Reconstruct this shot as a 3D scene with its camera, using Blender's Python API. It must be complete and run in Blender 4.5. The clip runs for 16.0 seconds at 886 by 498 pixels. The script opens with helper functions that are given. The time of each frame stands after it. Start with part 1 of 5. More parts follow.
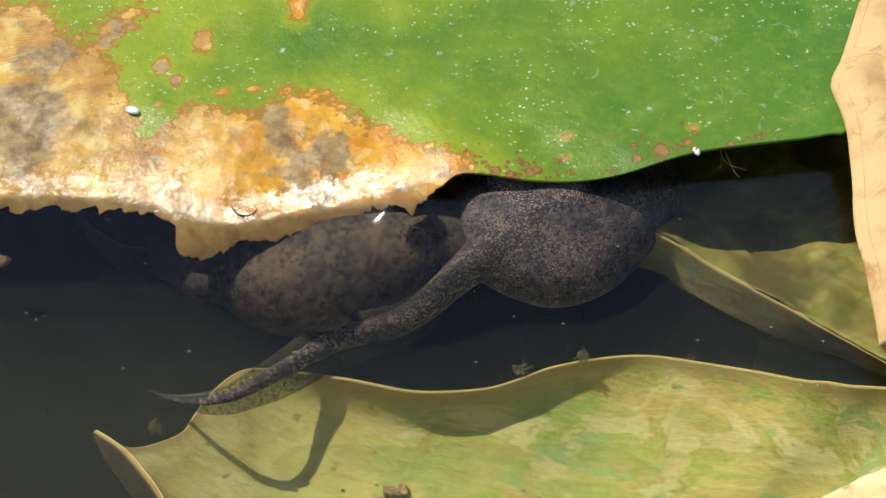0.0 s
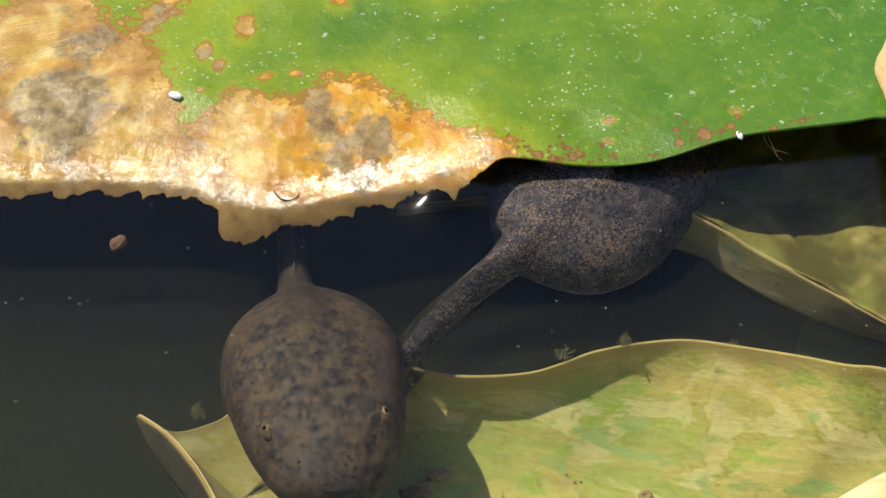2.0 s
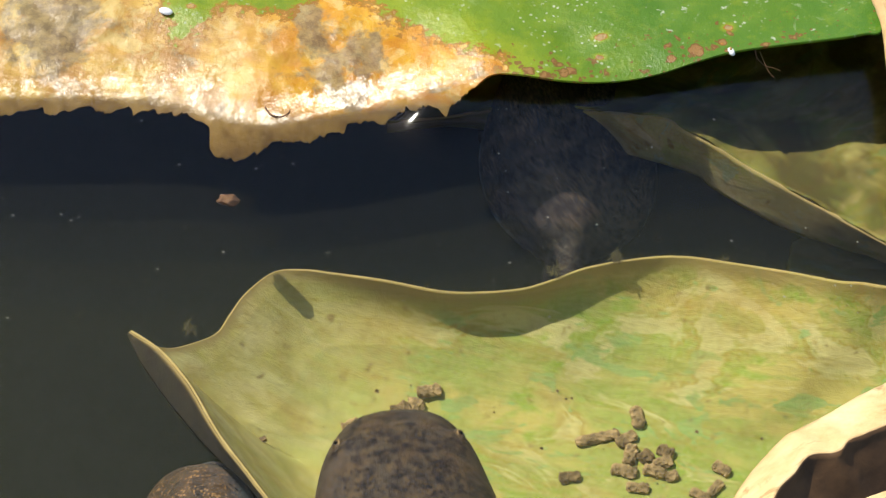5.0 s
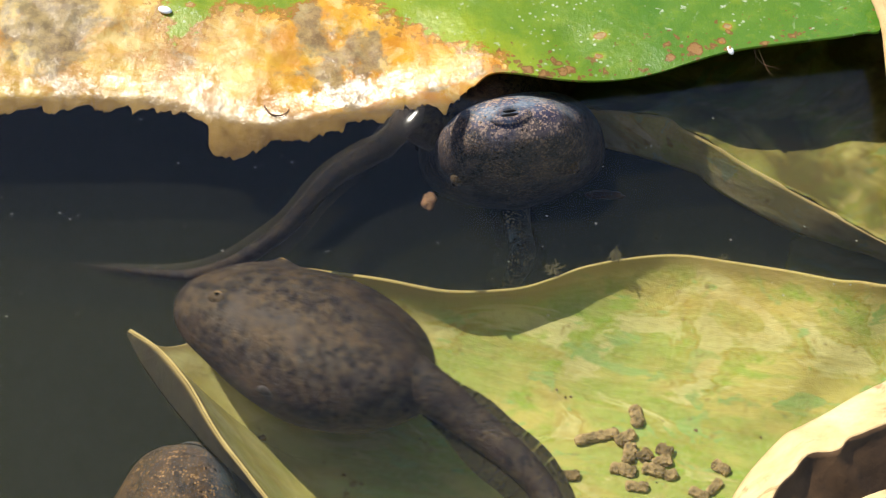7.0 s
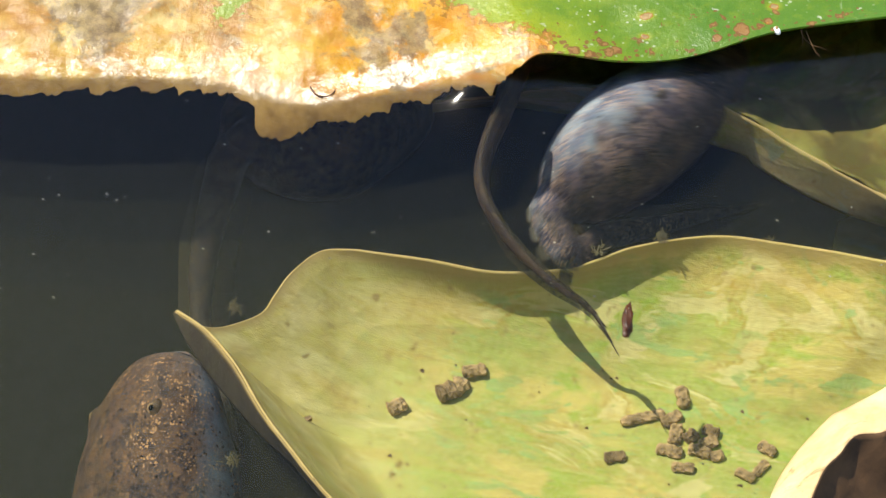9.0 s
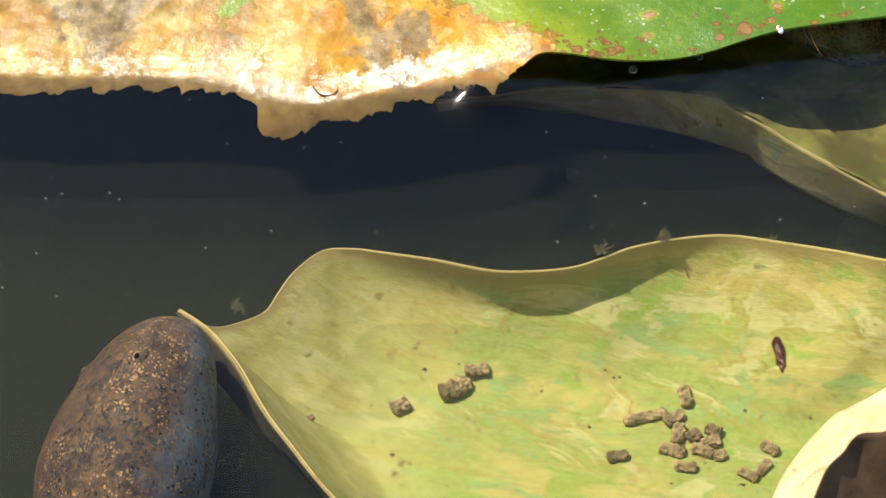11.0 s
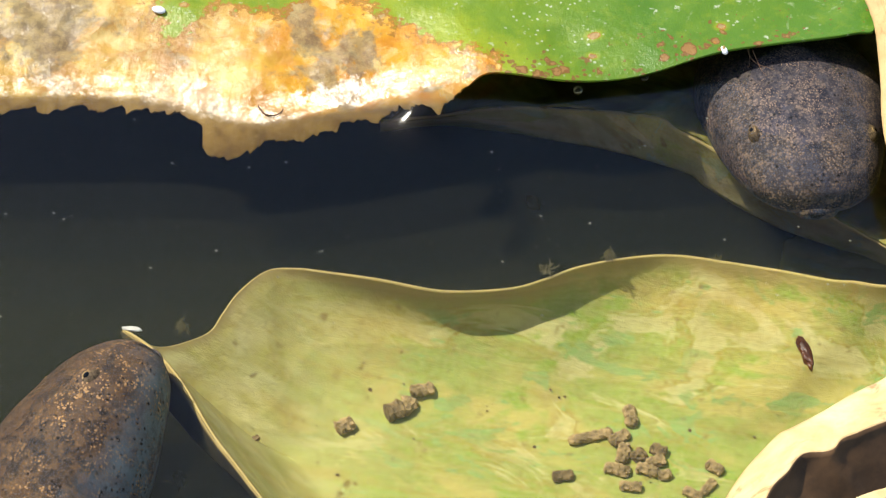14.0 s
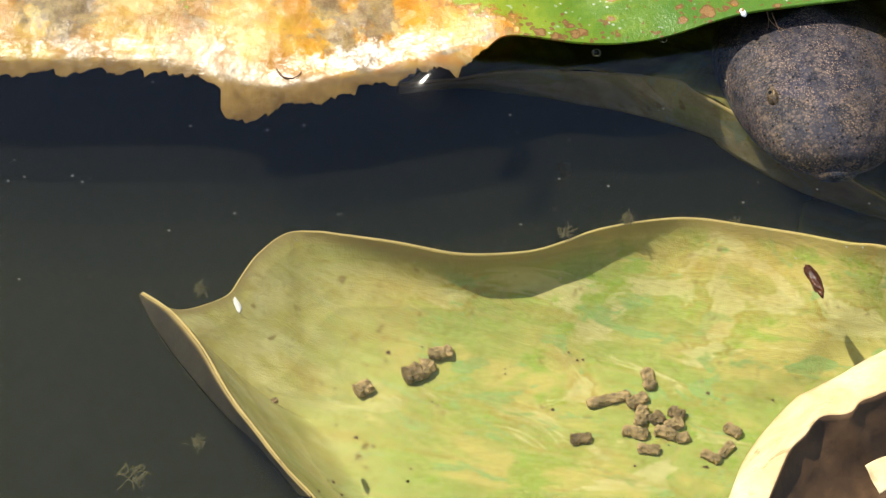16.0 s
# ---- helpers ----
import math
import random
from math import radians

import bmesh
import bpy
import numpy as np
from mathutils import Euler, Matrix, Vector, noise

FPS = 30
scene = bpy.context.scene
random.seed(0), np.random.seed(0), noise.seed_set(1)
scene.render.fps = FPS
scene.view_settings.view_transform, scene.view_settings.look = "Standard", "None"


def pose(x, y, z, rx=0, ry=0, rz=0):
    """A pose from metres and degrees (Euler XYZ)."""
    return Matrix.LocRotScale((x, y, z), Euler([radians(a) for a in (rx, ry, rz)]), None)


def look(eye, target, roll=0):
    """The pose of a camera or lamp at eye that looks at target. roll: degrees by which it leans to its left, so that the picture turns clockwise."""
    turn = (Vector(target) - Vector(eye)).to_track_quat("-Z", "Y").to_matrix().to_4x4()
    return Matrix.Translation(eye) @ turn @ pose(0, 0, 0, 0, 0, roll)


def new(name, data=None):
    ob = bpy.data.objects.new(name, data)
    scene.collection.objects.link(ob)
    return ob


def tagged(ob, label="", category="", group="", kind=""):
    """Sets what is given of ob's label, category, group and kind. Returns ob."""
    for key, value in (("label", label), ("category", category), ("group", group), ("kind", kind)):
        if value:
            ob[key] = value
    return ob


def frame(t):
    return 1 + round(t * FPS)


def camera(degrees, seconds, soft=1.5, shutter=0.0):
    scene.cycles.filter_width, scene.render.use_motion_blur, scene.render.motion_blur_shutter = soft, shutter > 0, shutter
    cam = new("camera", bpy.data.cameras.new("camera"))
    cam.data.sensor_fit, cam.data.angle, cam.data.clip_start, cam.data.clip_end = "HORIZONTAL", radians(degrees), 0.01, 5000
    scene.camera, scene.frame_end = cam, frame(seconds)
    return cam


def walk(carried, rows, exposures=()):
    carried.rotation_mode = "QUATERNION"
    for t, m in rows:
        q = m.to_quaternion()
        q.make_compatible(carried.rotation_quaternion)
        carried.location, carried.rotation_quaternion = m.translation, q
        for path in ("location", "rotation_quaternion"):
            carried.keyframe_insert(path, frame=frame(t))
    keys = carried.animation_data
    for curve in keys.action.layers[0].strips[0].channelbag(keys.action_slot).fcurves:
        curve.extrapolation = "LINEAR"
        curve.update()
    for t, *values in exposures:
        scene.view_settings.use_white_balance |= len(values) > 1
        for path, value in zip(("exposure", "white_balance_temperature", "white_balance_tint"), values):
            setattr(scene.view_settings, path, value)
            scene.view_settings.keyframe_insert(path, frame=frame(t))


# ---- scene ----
cam = camera(20, 16.0, 1.25, 0.4)
# ---------------------------------------------------------------- camera
VIEW = look((0, -0.28604, 0.34089), (0, 0, 0))
TURNS = [(0.0, 2.487, -0.948), (0.5, 2.354, -0.278), (1.0, 2.442, 0.067), (1.5, 2.271, 0.117), (2.0, 2.132, 0.019),
         (2.5, 0.890, -0.001), (3.0, 0.229, -0.022), (3.5, 0.017, -0.001), (4.0, 0.101, -0.001), (4.5, 0.229, -0.160),
         (7.0, 0.200, -0.200), (7.5, -0.097, 0.037), (8.0, -0.146, 0.393), (8.5, -0.353, 0.609), (9.0, -0.235, 0.847),
         (9.5, -0.116, 0.925), (12.0, -0.332, 0.847), (12.5, -0.057, 0.492), (13.0, 0.062, 0.037), (13.5, 0.318, -0.258),
         (14.0, 0.200, -0.338), (14.5, -0.590, -0.416), (15.0, -0.530, -0.259), (15.5, -0.550, -0.061), (16.0, -0.648, 0.077)]
walk(cam, [(t, VIEW @ pose(0, 0, 0, tilt, pan, 0)) for t, tilt, pan in TURNS],
     exposures=[(0.0, 0.16), (4.5, 0.23), (7.0, 0.43), (8.5, 0.50), (16.0, 0.50)])

# ---------------------------------------------------------------- light
SUN_EL, SUN_AZ = radians(58), radians(-62)          # azimuth from +y, clockwise
SUN_DIR = Vector((math.sin(SUN_AZ) * math.cos(SUN_EL), math.cos(SUN_AZ) * math.cos(SUN_EL), math.sin(SUN_EL)))
world = bpy.data.worlds.new("sky")
scene.world = world
world.use_nodes = True
sky = world.node_tree.nodes.new("ShaderNodeTexSky")
sky.sky_type, sky.sun_disc = "NISHITA", False
sky.sun_elevation, sky.sun_rotation = SUN_EL, SUN_AZ
world.node_tree.links.new(sky.outputs[0], world.node_tree.nodes["Background"].inputs[0])
world.node_tree.nodes["Background"].inputs[1].default_value = 0.145
sun = new("sun", bpy.data.lights.new("sun", "SUN"))
sun.data.energy, sun.data.angle, sun.data.color = 4.6, radians(0.5), (1.0, 0.93, 0.80)
sun.matrix_world = look(SUN_DIR * 2, (0, 0, 0))

CM = 0.01


# ---------------------------------------------------------------- material helpers
class Nodes:
    """A thin wrapper that adds shader nodes and links them."""

    def __init__(self, name):
        self.mat = bpy.data.materials.new(name)
        self.mat.use_nodes = True
        self.tree = self.mat.node_tree
        self.tree.nodes.clear()
        self.out = self.tree.nodes.new("ShaderNodeOutputMaterial")
        self.coord = self.tree.nodes.new("ShaderNodeTexCoord").outputs["Object"]

    def put(self, socket, value):
        if isinstance(value, bpy.types.NodeSocket):
            self.tree.links.new(value, socket)
        elif value is not None:
            socket.default_value = value

    def noise(self, scale, detail=4, rough=0.55, warp=0.0, at=None):
        n = self.tree.nodes.new("ShaderNodeTexNoise")
        self.put(n.inputs["Vector"], at or self.coord)
        for key, value in (("Scale", scale), ("Detail", detail), ("Roughness", rough), ("Distortion", warp)):
            n.inputs[key].default_value = value
        return n.outputs["Fac"]

    def cells(self, scale, at=None, feature="F1", out="Distance"):
        n = self.tree.nodes.new("ShaderNodeTexVoronoi")
        n.feature = feature
        self.put(n.inputs["Vector"], at or self.coord)
        n.inputs["Scale"].default_value = scale
        return n.outputs[out]

    def stretch(self, sx, sy, sz, turn=0.0):
        n = self.tree.nodes.new("ShaderNodeMapping")
        self.put(n.inputs["Vector"], self.coord)
        n.inputs["Rotation"].default_value = (0, 0, radians(turn))
        m = self.tree.nodes.new("ShaderNodeMapping")
        self.put(m.inputs["Vector"], n.outputs[0])
        m.inputs["Scale"].default_value = (sx, sy, sz)
        return m.outputs[0]

    def warped(self, scale, amount, at=None):
        """The texture space, pushed about by noise so that outlines wander."""
        n = self.tree.nodes.new("ShaderNodeTexNoise")
        self.put(n.inputs["Vector"], at or self.coord)
        n.inputs["Scale"].default_value, n.inputs["Detail"].default_value = scale, 4
        shift = self.tree.nodes.new("ShaderNodeVectorMath")
        shift.operation = "MULTIPLY_ADD"
        self.put(shift.inputs[0], n.outputs["Color"])
        shift.inputs[1].default_value = (amount, amount, amount)
        self.put(shift.inputs[2], at or self.coord)
        return shift.outputs[0]

    def ramp(self, fac, *stops):
        n = self.tree.nodes.new("ShaderNodeValToRGB")
        while len(n.color_ramp.elements) < len(stops):
            n.color_ramp.elements.new(0.5)
        for e, (place, c) in zip(n.color_ramp.elements, stops):
            e.position = place
            e.color = (c, c, c, 1) if isinstance(c, (int, float)) else (*c, 1)
        self.put(n.inputs[0], fac)
        return n.outputs[0]

    def mix(self, fac, a, b, how="MIX"):
        n = self.tree.nodes.new("ShaderNodeMix")
        n.data_type, n.blend_type = "RGBA", how
        self.put(n.inputs[0], fac)
        for socket, v in ((n.inputs[6], a), (n.inputs[7], b)):
            self.put(socket, (*v, 1) if isinstance(v, tuple) else v)
        return n.outputs[2]

    def math(self, how, a, b=None):
        n = self.tree.nodes.new("ShaderNodeMath")
        n.operation = how
        self.put(n.inputs[0], a)
        self.put(n.inputs[1], b)
        return n.outputs[0]

    def attribute(self, name):
        n = self.tree.nodes.new("ShaderNodeAttribute")
        n.attribute_name = name
        return n.outputs["Fac"]

    def axis(self, k):
        n = self.tree.nodes.new("ShaderNodeSeparateXYZ")
        self.put(n.inputs[0], self.coord)
        return n.outputs[k]

    def bump(self, height, strength=0.3, depth=0.001):
        n = self.tree.nodes.new("ShaderNodeBump")
        n.inputs["Strength"].default_value, n.inputs["Distance"].default_value = strength, depth
        self.put(n.inputs["Height"], height)
        return n.outputs[0]

    def rest(self):
        """Texture space that stays with a jointed body."""
        n = self.tree.nodes.new("ShaderNodeAttribute")
        n.attribute_name = "rest"
        self.coord = n.outputs["Vector"]

    def surface(self, color, rough=0.5, normal=None, ior=1.4, alpha=None, coat=0.0, sub=0.0):
        n = self.tree.nodes.new("ShaderNodeBsdfPrincipled")
        self.put(n.inputs["Base Color"], (*color, 1) if isinstance(color, tuple) else color)
        self.put(n.inputs["Roughness"], rough)
        n.inputs["IOR"].default_value = ior
        self.put(n.inputs["Normal"], normal)
        self.put(n.inputs["Alpha"], alpha)
        n.inputs["Coat Weight"].default_value = coat
        n.inputs["Coat Roughness"].default_value = 0.22
        self.tree.links.new(n.outputs[0], self.out.inputs[0])
        return n

    def thin(self, bsdf, color, share):
        """Lets part of the light through a thin blade."""
        t = self.tree.nodes.new("ShaderNodeBsdfTranslucent")
        self.put(t.inputs[0], color)
        m = self.tree.nodes.new("ShaderNodeMixShader")
        m.inputs[0].default_value = share
        self.tree.links.new(bsdf.outputs[0], m.inputs[1])
        self.tree.links.new(t.outputs[0], m.inputs[2])
        self.tree.links.new(m.outputs[0], self.out.inputs[0])


def make_pad_material():
    """Floating pad: green blade, orange decayed patch where 'decay' is high."""
    k = Nodes("floating_pad")
    edge = k.math("ADD", k.attribute("decay"), k.math("MULTIPLY", k.math("SUBTRACT", k.noise(420, 6, 0.65), 0.5), 0.9))
    dead = k.ramp(edge, (0.46, 0.0), (0.54, 1.0))
    halo = k.ramp(edge, (0.0, 0.0), (0.45, 1.0))
    green = k.mix(k.ramp(k.noise(28, 3), (0.36, 0.0), (0.64, 1.0)), (0.085, 0.195, 0.004), (0.26, 0.35, 0.006))
    green = k.mix(k.ramp(k.axis(0), (0.0, 0.0), (0.085, 1.0)), green, (0.070, 0.19, 0.010))
    green = k.mix(k.math("MULTIPLY", halo, 0.6), green, (0.36, 0.40, 0.010))
    green = k.mix(k.math("MULTIPLY", k.ramp(k.noise(120, 5), (0.5, 0.0), (0.8, 1.0)), 0.35), green, (0.24, 0.38, 0.05))
    green = k.mix(k.ramp(k.noise(45, 4, 0.6), (0.55, 0.0), (0.72, 0.5)), green, (0.06, 0.15, 0.006))
    specks = k.math("MULTIPLY", k.ramp(k.cells(330, k.warped(600, 0.0032)), (0.06, 1.0), (0.17, 0.0)), k.ramp(k.noise(90, 3), (0.46, 0.0), (0.56, 1.0)))
    dust = k.math("MULTIPLY", k.ramp(k.cells(640, k.warped(1200, 0.0006)), (0.10, 1.0), (0.22, 0.0)), k.ramp(k.noise(60, 4), (0.46, 0.0), (0.60, 1.0)))
    scuff = k.math("MULTIPLY", k.ramp(k.noise(170, 7, 0.7, 0.8), (0.60, 0.0), (0.68, 0.5)), k.ramp(k.axis(0), (0.0, 0.2), (0.03, 1.0)))
    green = k.mix(scuff, green, (0.40, 0.50, 0.26))
    green = k.mix(k.math("MULTIPLY", k.math("MAXIMUM", specks, dust), 0.8), green, (0.58, 0.62, 0.45))
    where = k.math("MULTIPLY", k.attribute("rust"), k.ramp(k.noise(70, 4, 0.6), (0.40, 0.25), (0.56, 1.0)))
    sore = k.math("SUBTRACT", k.cells(300, k.warped(420, 0.0036)), k.math("MULTIPLY", where, 0.42))
    green = k.mix(k.ramp(sore, (0.0, 0.9), (0.07, 0.0)), green, (0.20, 0.085, 0.015))
    green = k.mix(k.ramp(k.math("ADD", sore, 0.10), (0.0, 0.8), (0.06, 0.0)), green, (0.36, 0.19, 0.055))
    fleck = k.math("SUBTRACT", k.cells(620, k.warped(900, 0.0010)), k.math("MULTIPLY", where, 0.28))
    green = k.mix(k.ramp(fleck, (0.0, 0.85), (0.08, 0.0)), green, (0.22, 0.09, 0.02))
    blotch = k.mix(k.ramp(k.noise(110, 6, 0.6, 0.4), (0.42, 0.0), (0.70, 1.0)), (0.58, 0.235, 0.004), (0.78, 0.46, 0.035))
    blotch = k.mix(k.ramp(k.noise(150, 8, 0.66, 0.6), (0.53, 0.0), (0.60, 0.5)), blotch, (0.84, 0.69, 0.28))
    blotch = k.mix(k.math("MULTIPLY", k.ramp(k.math("MULTIPLY", k.axis(0), -25.0), (0.6, 0.0), (1.0, 1.0)), 0.42), blotch, k.mix(k.ramp(k.noise(150, 6, 0.65), (0.42, 0.0), (0.6, 1.0)), (0.19, 0.16, 0.095), (0.58, 0.47, 0.16)))
    blotch = k.mix(k.ramp(k.noise(62, 7, 0.58, 0.3), (0.53, 0.0), (0.58, 0.8)), blotch, k.mix(k.ramp(k.noise(420, 5, 0.7), (0.42, 0.0), (0.58, 1.0)), (0.17, 0.13, 0.075), (0.36, 0.27, 0.12)))
    blotch = k.mix(k.ramp(k.noise(380, 5, 0.7), (0.60, 0.0), (0.70, 0.5)), blotch, (0.36, 0.16, 0.03))
    dip = k.ramp(k.math("ADD", k.math("MULTIPLY", k.axis(2), 250.0), 0.5), (0.40, 1.0), (0.64, 0.0))     # 1 where it hangs under water
    blotch = k.mix(k.math("MULTIPLY", dip, 0.95), blotch, k.mix(k.ramp(k.noise(200, 6, 0.7), (0.4, 0.0), (0.6, 1.0)), (0.22, 0.13, 0.035), (0.40, 0.25, 0.07)))
    blotch = k.mix(k.ramp(k.noise(900, 3), (0.58, 0.0), (0.74, 0.2)), blotch, (0.80, 0.58, 0.26))
    rim = k.ramp(edge, (0.41, 0.0), (0.47, 1.0), (0.52, 1.0), (0.57, 0.0))
    color = k.mix(dead, green, blotch)
    color = k.mix(k.math("MULTIPLY", rim, 0.75), color, (0.36, 0.13, 0.010))
    grain = k.math("ADD", k.noise(700, 5, 0.7), k.math("MULTIPLY", k.noise(130, 4), 1.5))
    rough = k.mix(dead, (0.33, 0.33, 0.33), k.ramp(k.noise(500, 4), (0.35, 0.28), (0.65, 0.55)))
    rough = k.mix(k.attribute("wet"), rough, k.ramp(k.noise(600, 4), (0.35, 0.10), (0.65, 0.26)))
    dry = k.ramp(k.math("ADD", k.math("MULTIPLY", k.axis(2), 250.0), 0.5), (0.22, 0.0), (0.50, 1.0))
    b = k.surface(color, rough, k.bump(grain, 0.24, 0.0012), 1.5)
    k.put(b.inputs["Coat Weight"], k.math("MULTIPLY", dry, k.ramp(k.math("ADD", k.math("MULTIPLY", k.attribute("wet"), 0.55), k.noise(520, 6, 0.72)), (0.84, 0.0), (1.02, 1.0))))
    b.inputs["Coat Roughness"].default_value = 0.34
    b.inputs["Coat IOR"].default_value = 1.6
    glint_tilt = k.tree.nodes.new("ShaderNodeTexWave")       # saw-tooth tilt added to turn the sun's white highlight into the wet band
    glint_tilt.wave_profile, glint_tilt.bands_direction = "SAW", "X"
    k.put(glint_tilt.inputs["Vector"], k.coord)
    glint_tilt.inputs["Scale"].default_value, glint_tilt.inputs["Distortion"].default_value = 100.0, 1.5
    glint_tilt.inputs["Detail"].default_value, glint_tilt.inputs["Detail Scale"].default_value = 4.0, 2.5
    k.put(b.inputs["Coat Normal"], k.bump(k.math("ADD", glint_tilt.outputs["Fac"], k.math("MULTIPLY", k.noise(1500, 3, 0.6), 0.05)), 1.0, 0.0010))
    k.thin(b, color, 0.24)
    return k.mat


def make_sunk_leaf_material(name, pale, leafy, cream, turn, rot=0.0):
    """Old submerged leaf: straw and green blotches with amber outlines, algae stains, fine streaks along the blade."""
    k = Nodes(name)
    long = k.stretch(0.62, 1.25, 1.0, turn)
    streak = k.stretch(0.16, 1.7, 1.0, turn)
    mint = tuple(c * f for c, f in zip(leafy, (0.86, 1.10, 1.75)))
    lime = tuple(c * f for c, f in zip(leafy, (0.86, 1.04, 0.62)))
    tan = tuple(c * f for c, f in zip(pale, (0.84, 0.68, 0.55)))
    amber = tuple(c * f for c, f in zip(pale, (0.72, 0.52, 0.28)))
    west = k.ramp(k.math("MULTIPLY", k.axis(0), -20.0), (0.0, 0.0), (0.7, 1.0))
    east = k.math("SUBTRACT", 1.0, k.math("MULTIPLY", west, 0.75))
    broad = k.noise(52, 8, 0.62, 0.6, long)
    color = k.mix(k.ramp(broad, (0.40, 0.0), (0.50, 0.85), (0.62, 1.0)), pale, leafy)
    color = k.mix(k.math("MULTIPLY", k.ramp(k.noise(75, 7, 0.6, 0.8, long), (0.52, 0.0), (0.57, 0.8)), east), color, lime)
    patch = k.noise(66, 9, 0.60, 0.9, long)
    color = k.mix(k.math("MULTIPLY", k.ramp(patch, (0.53, 0.0), (0.57, 0.75)), east), color, cream)
    line = k.math("MULTIPLY", k.ramp(patch, (0.505, 0.0), (0.528, 1.0), (0.548, 0.0)), k.ramp(k.noise(70, 4), (0.42, 0.0), (0.60, 0.75)))
    color = k.mix(k.math("MULTIPLY", line, east), color, amber)
    second = k.noise(130, 8, 0.62, 0.8, k.warped(60, 0.006, long))
    color = k.mix(k.math("MULTIPLY", k.ramp(second, (0.575, 0.0), (0.590, 0.85)), east), color, mint)
    edge = k.math("MULTIPLY", k.ramp(second, (0.545, 0.0), (0.566, 1.0), (0.580, 0.0)), k.ramp(k.noise(60, 3, 0.5, 0.0), (0.46, 0.0), (0.60, 0.6)))
    color = k.mix(edge, color, tan)
    color = k.mix(k.ramp(k.noise(34, 6, 0.65, 0.3), (0.52, 0.0), (0.66, 0.55)), color, tan)
    color = k.mix(k.math("MULTIPLY", west, 0.78), color, k.mix(k.ramp(k.noise(120, 6, 0.6, 0.4, streak), (0.40, 0.0), (0.60, 1.0)), pale, tuple(c * 1.08 for c in cream)))
    color = k.mix(k.ramp(k.noise(210, 6, 0.65, 0.3, streak), (0.52, 0.0), (0.66, 0.5)), color, tan)
    color = k.mix(k.ramp(k.noise(330, 5, 0.6, 0.2, streak), (0.55, 0.0), (0.72, 0.2)), color, cream)
    color = k.mix(k.ramp(k.noise(300, 7, 0.75, 0.4), (0.38, 0.28), (0.56, 0.0)), color, tuple(c * 0.6 for c in tan))
    freckle = k.math("MULTIPLY", k.ramp(k.cells(230, k.warped(600, 0.0034)), (0.10, 1.0), (0.20, 0.0)), k.ramp(k.noise(55, 3), (0.54, 0.0), (0.62, 0.7)))
    color = k.mix(freckle, color, (0.26, 0.15, 0.05))
    color = k.mix(k.ramp(k.noise(480, 5, 0.7), (0.62, 0.0), (0.68, 0.6)), color, (0.30, 0.19, 0.06))
    color = k.mix(k.ramp(k.noise(1300, 4, 0.7), (0.42, 0.0), (0.66, 0.3)), color, cream)
    color = k.mix(k.ramp(k.noise(48, 6, 0.6, 0.8), (0.44, 0.0), (0.60, rot)), color, (0.075, 0.055, 0.018))
    color = k.mix(k.math("MULTIPLY", k.attribute("rim"), 0.8), color, (0.52, 0.38, 0.15))
    relief = k.math("ADD", k.math("ADD", k.noise(300, 6, 0.65, 0.5, long), k.noise(50, 3)), k.math("MULTIPLY", k.noise(260, 4, 0.6, 0.2, streak), 0.8))
    b = k.surface(color, 0.7, k.bump(relief, 0.34, 0.001), 1.2)
    k.thin(b, color, 0.18)
    return k.mat


def make_dry_material(name, pale, tan):
    """Dry leaf above the water."""
    k = Nodes(name)
    color = k.mix(k.ramp(k.noise(60, 5, 0.6, 0.5), (0.4, 0.0), (0.65, 1.0)), pale, tan)
    color = k.mix(k.ramp(k.noise(140, 6, 0.65, 1.0), (0.56, 0.0), (0.67, 0.8)), color, (0.38, 0.19, 0.06))
    b = k.surface(color, 0.62, k.bump(k.math("ADD", k.noise(240, 5), k.noise(50, 3)), 0.5, 0.0015))
    k.thin(b, color, 0.15)
    return k.mat


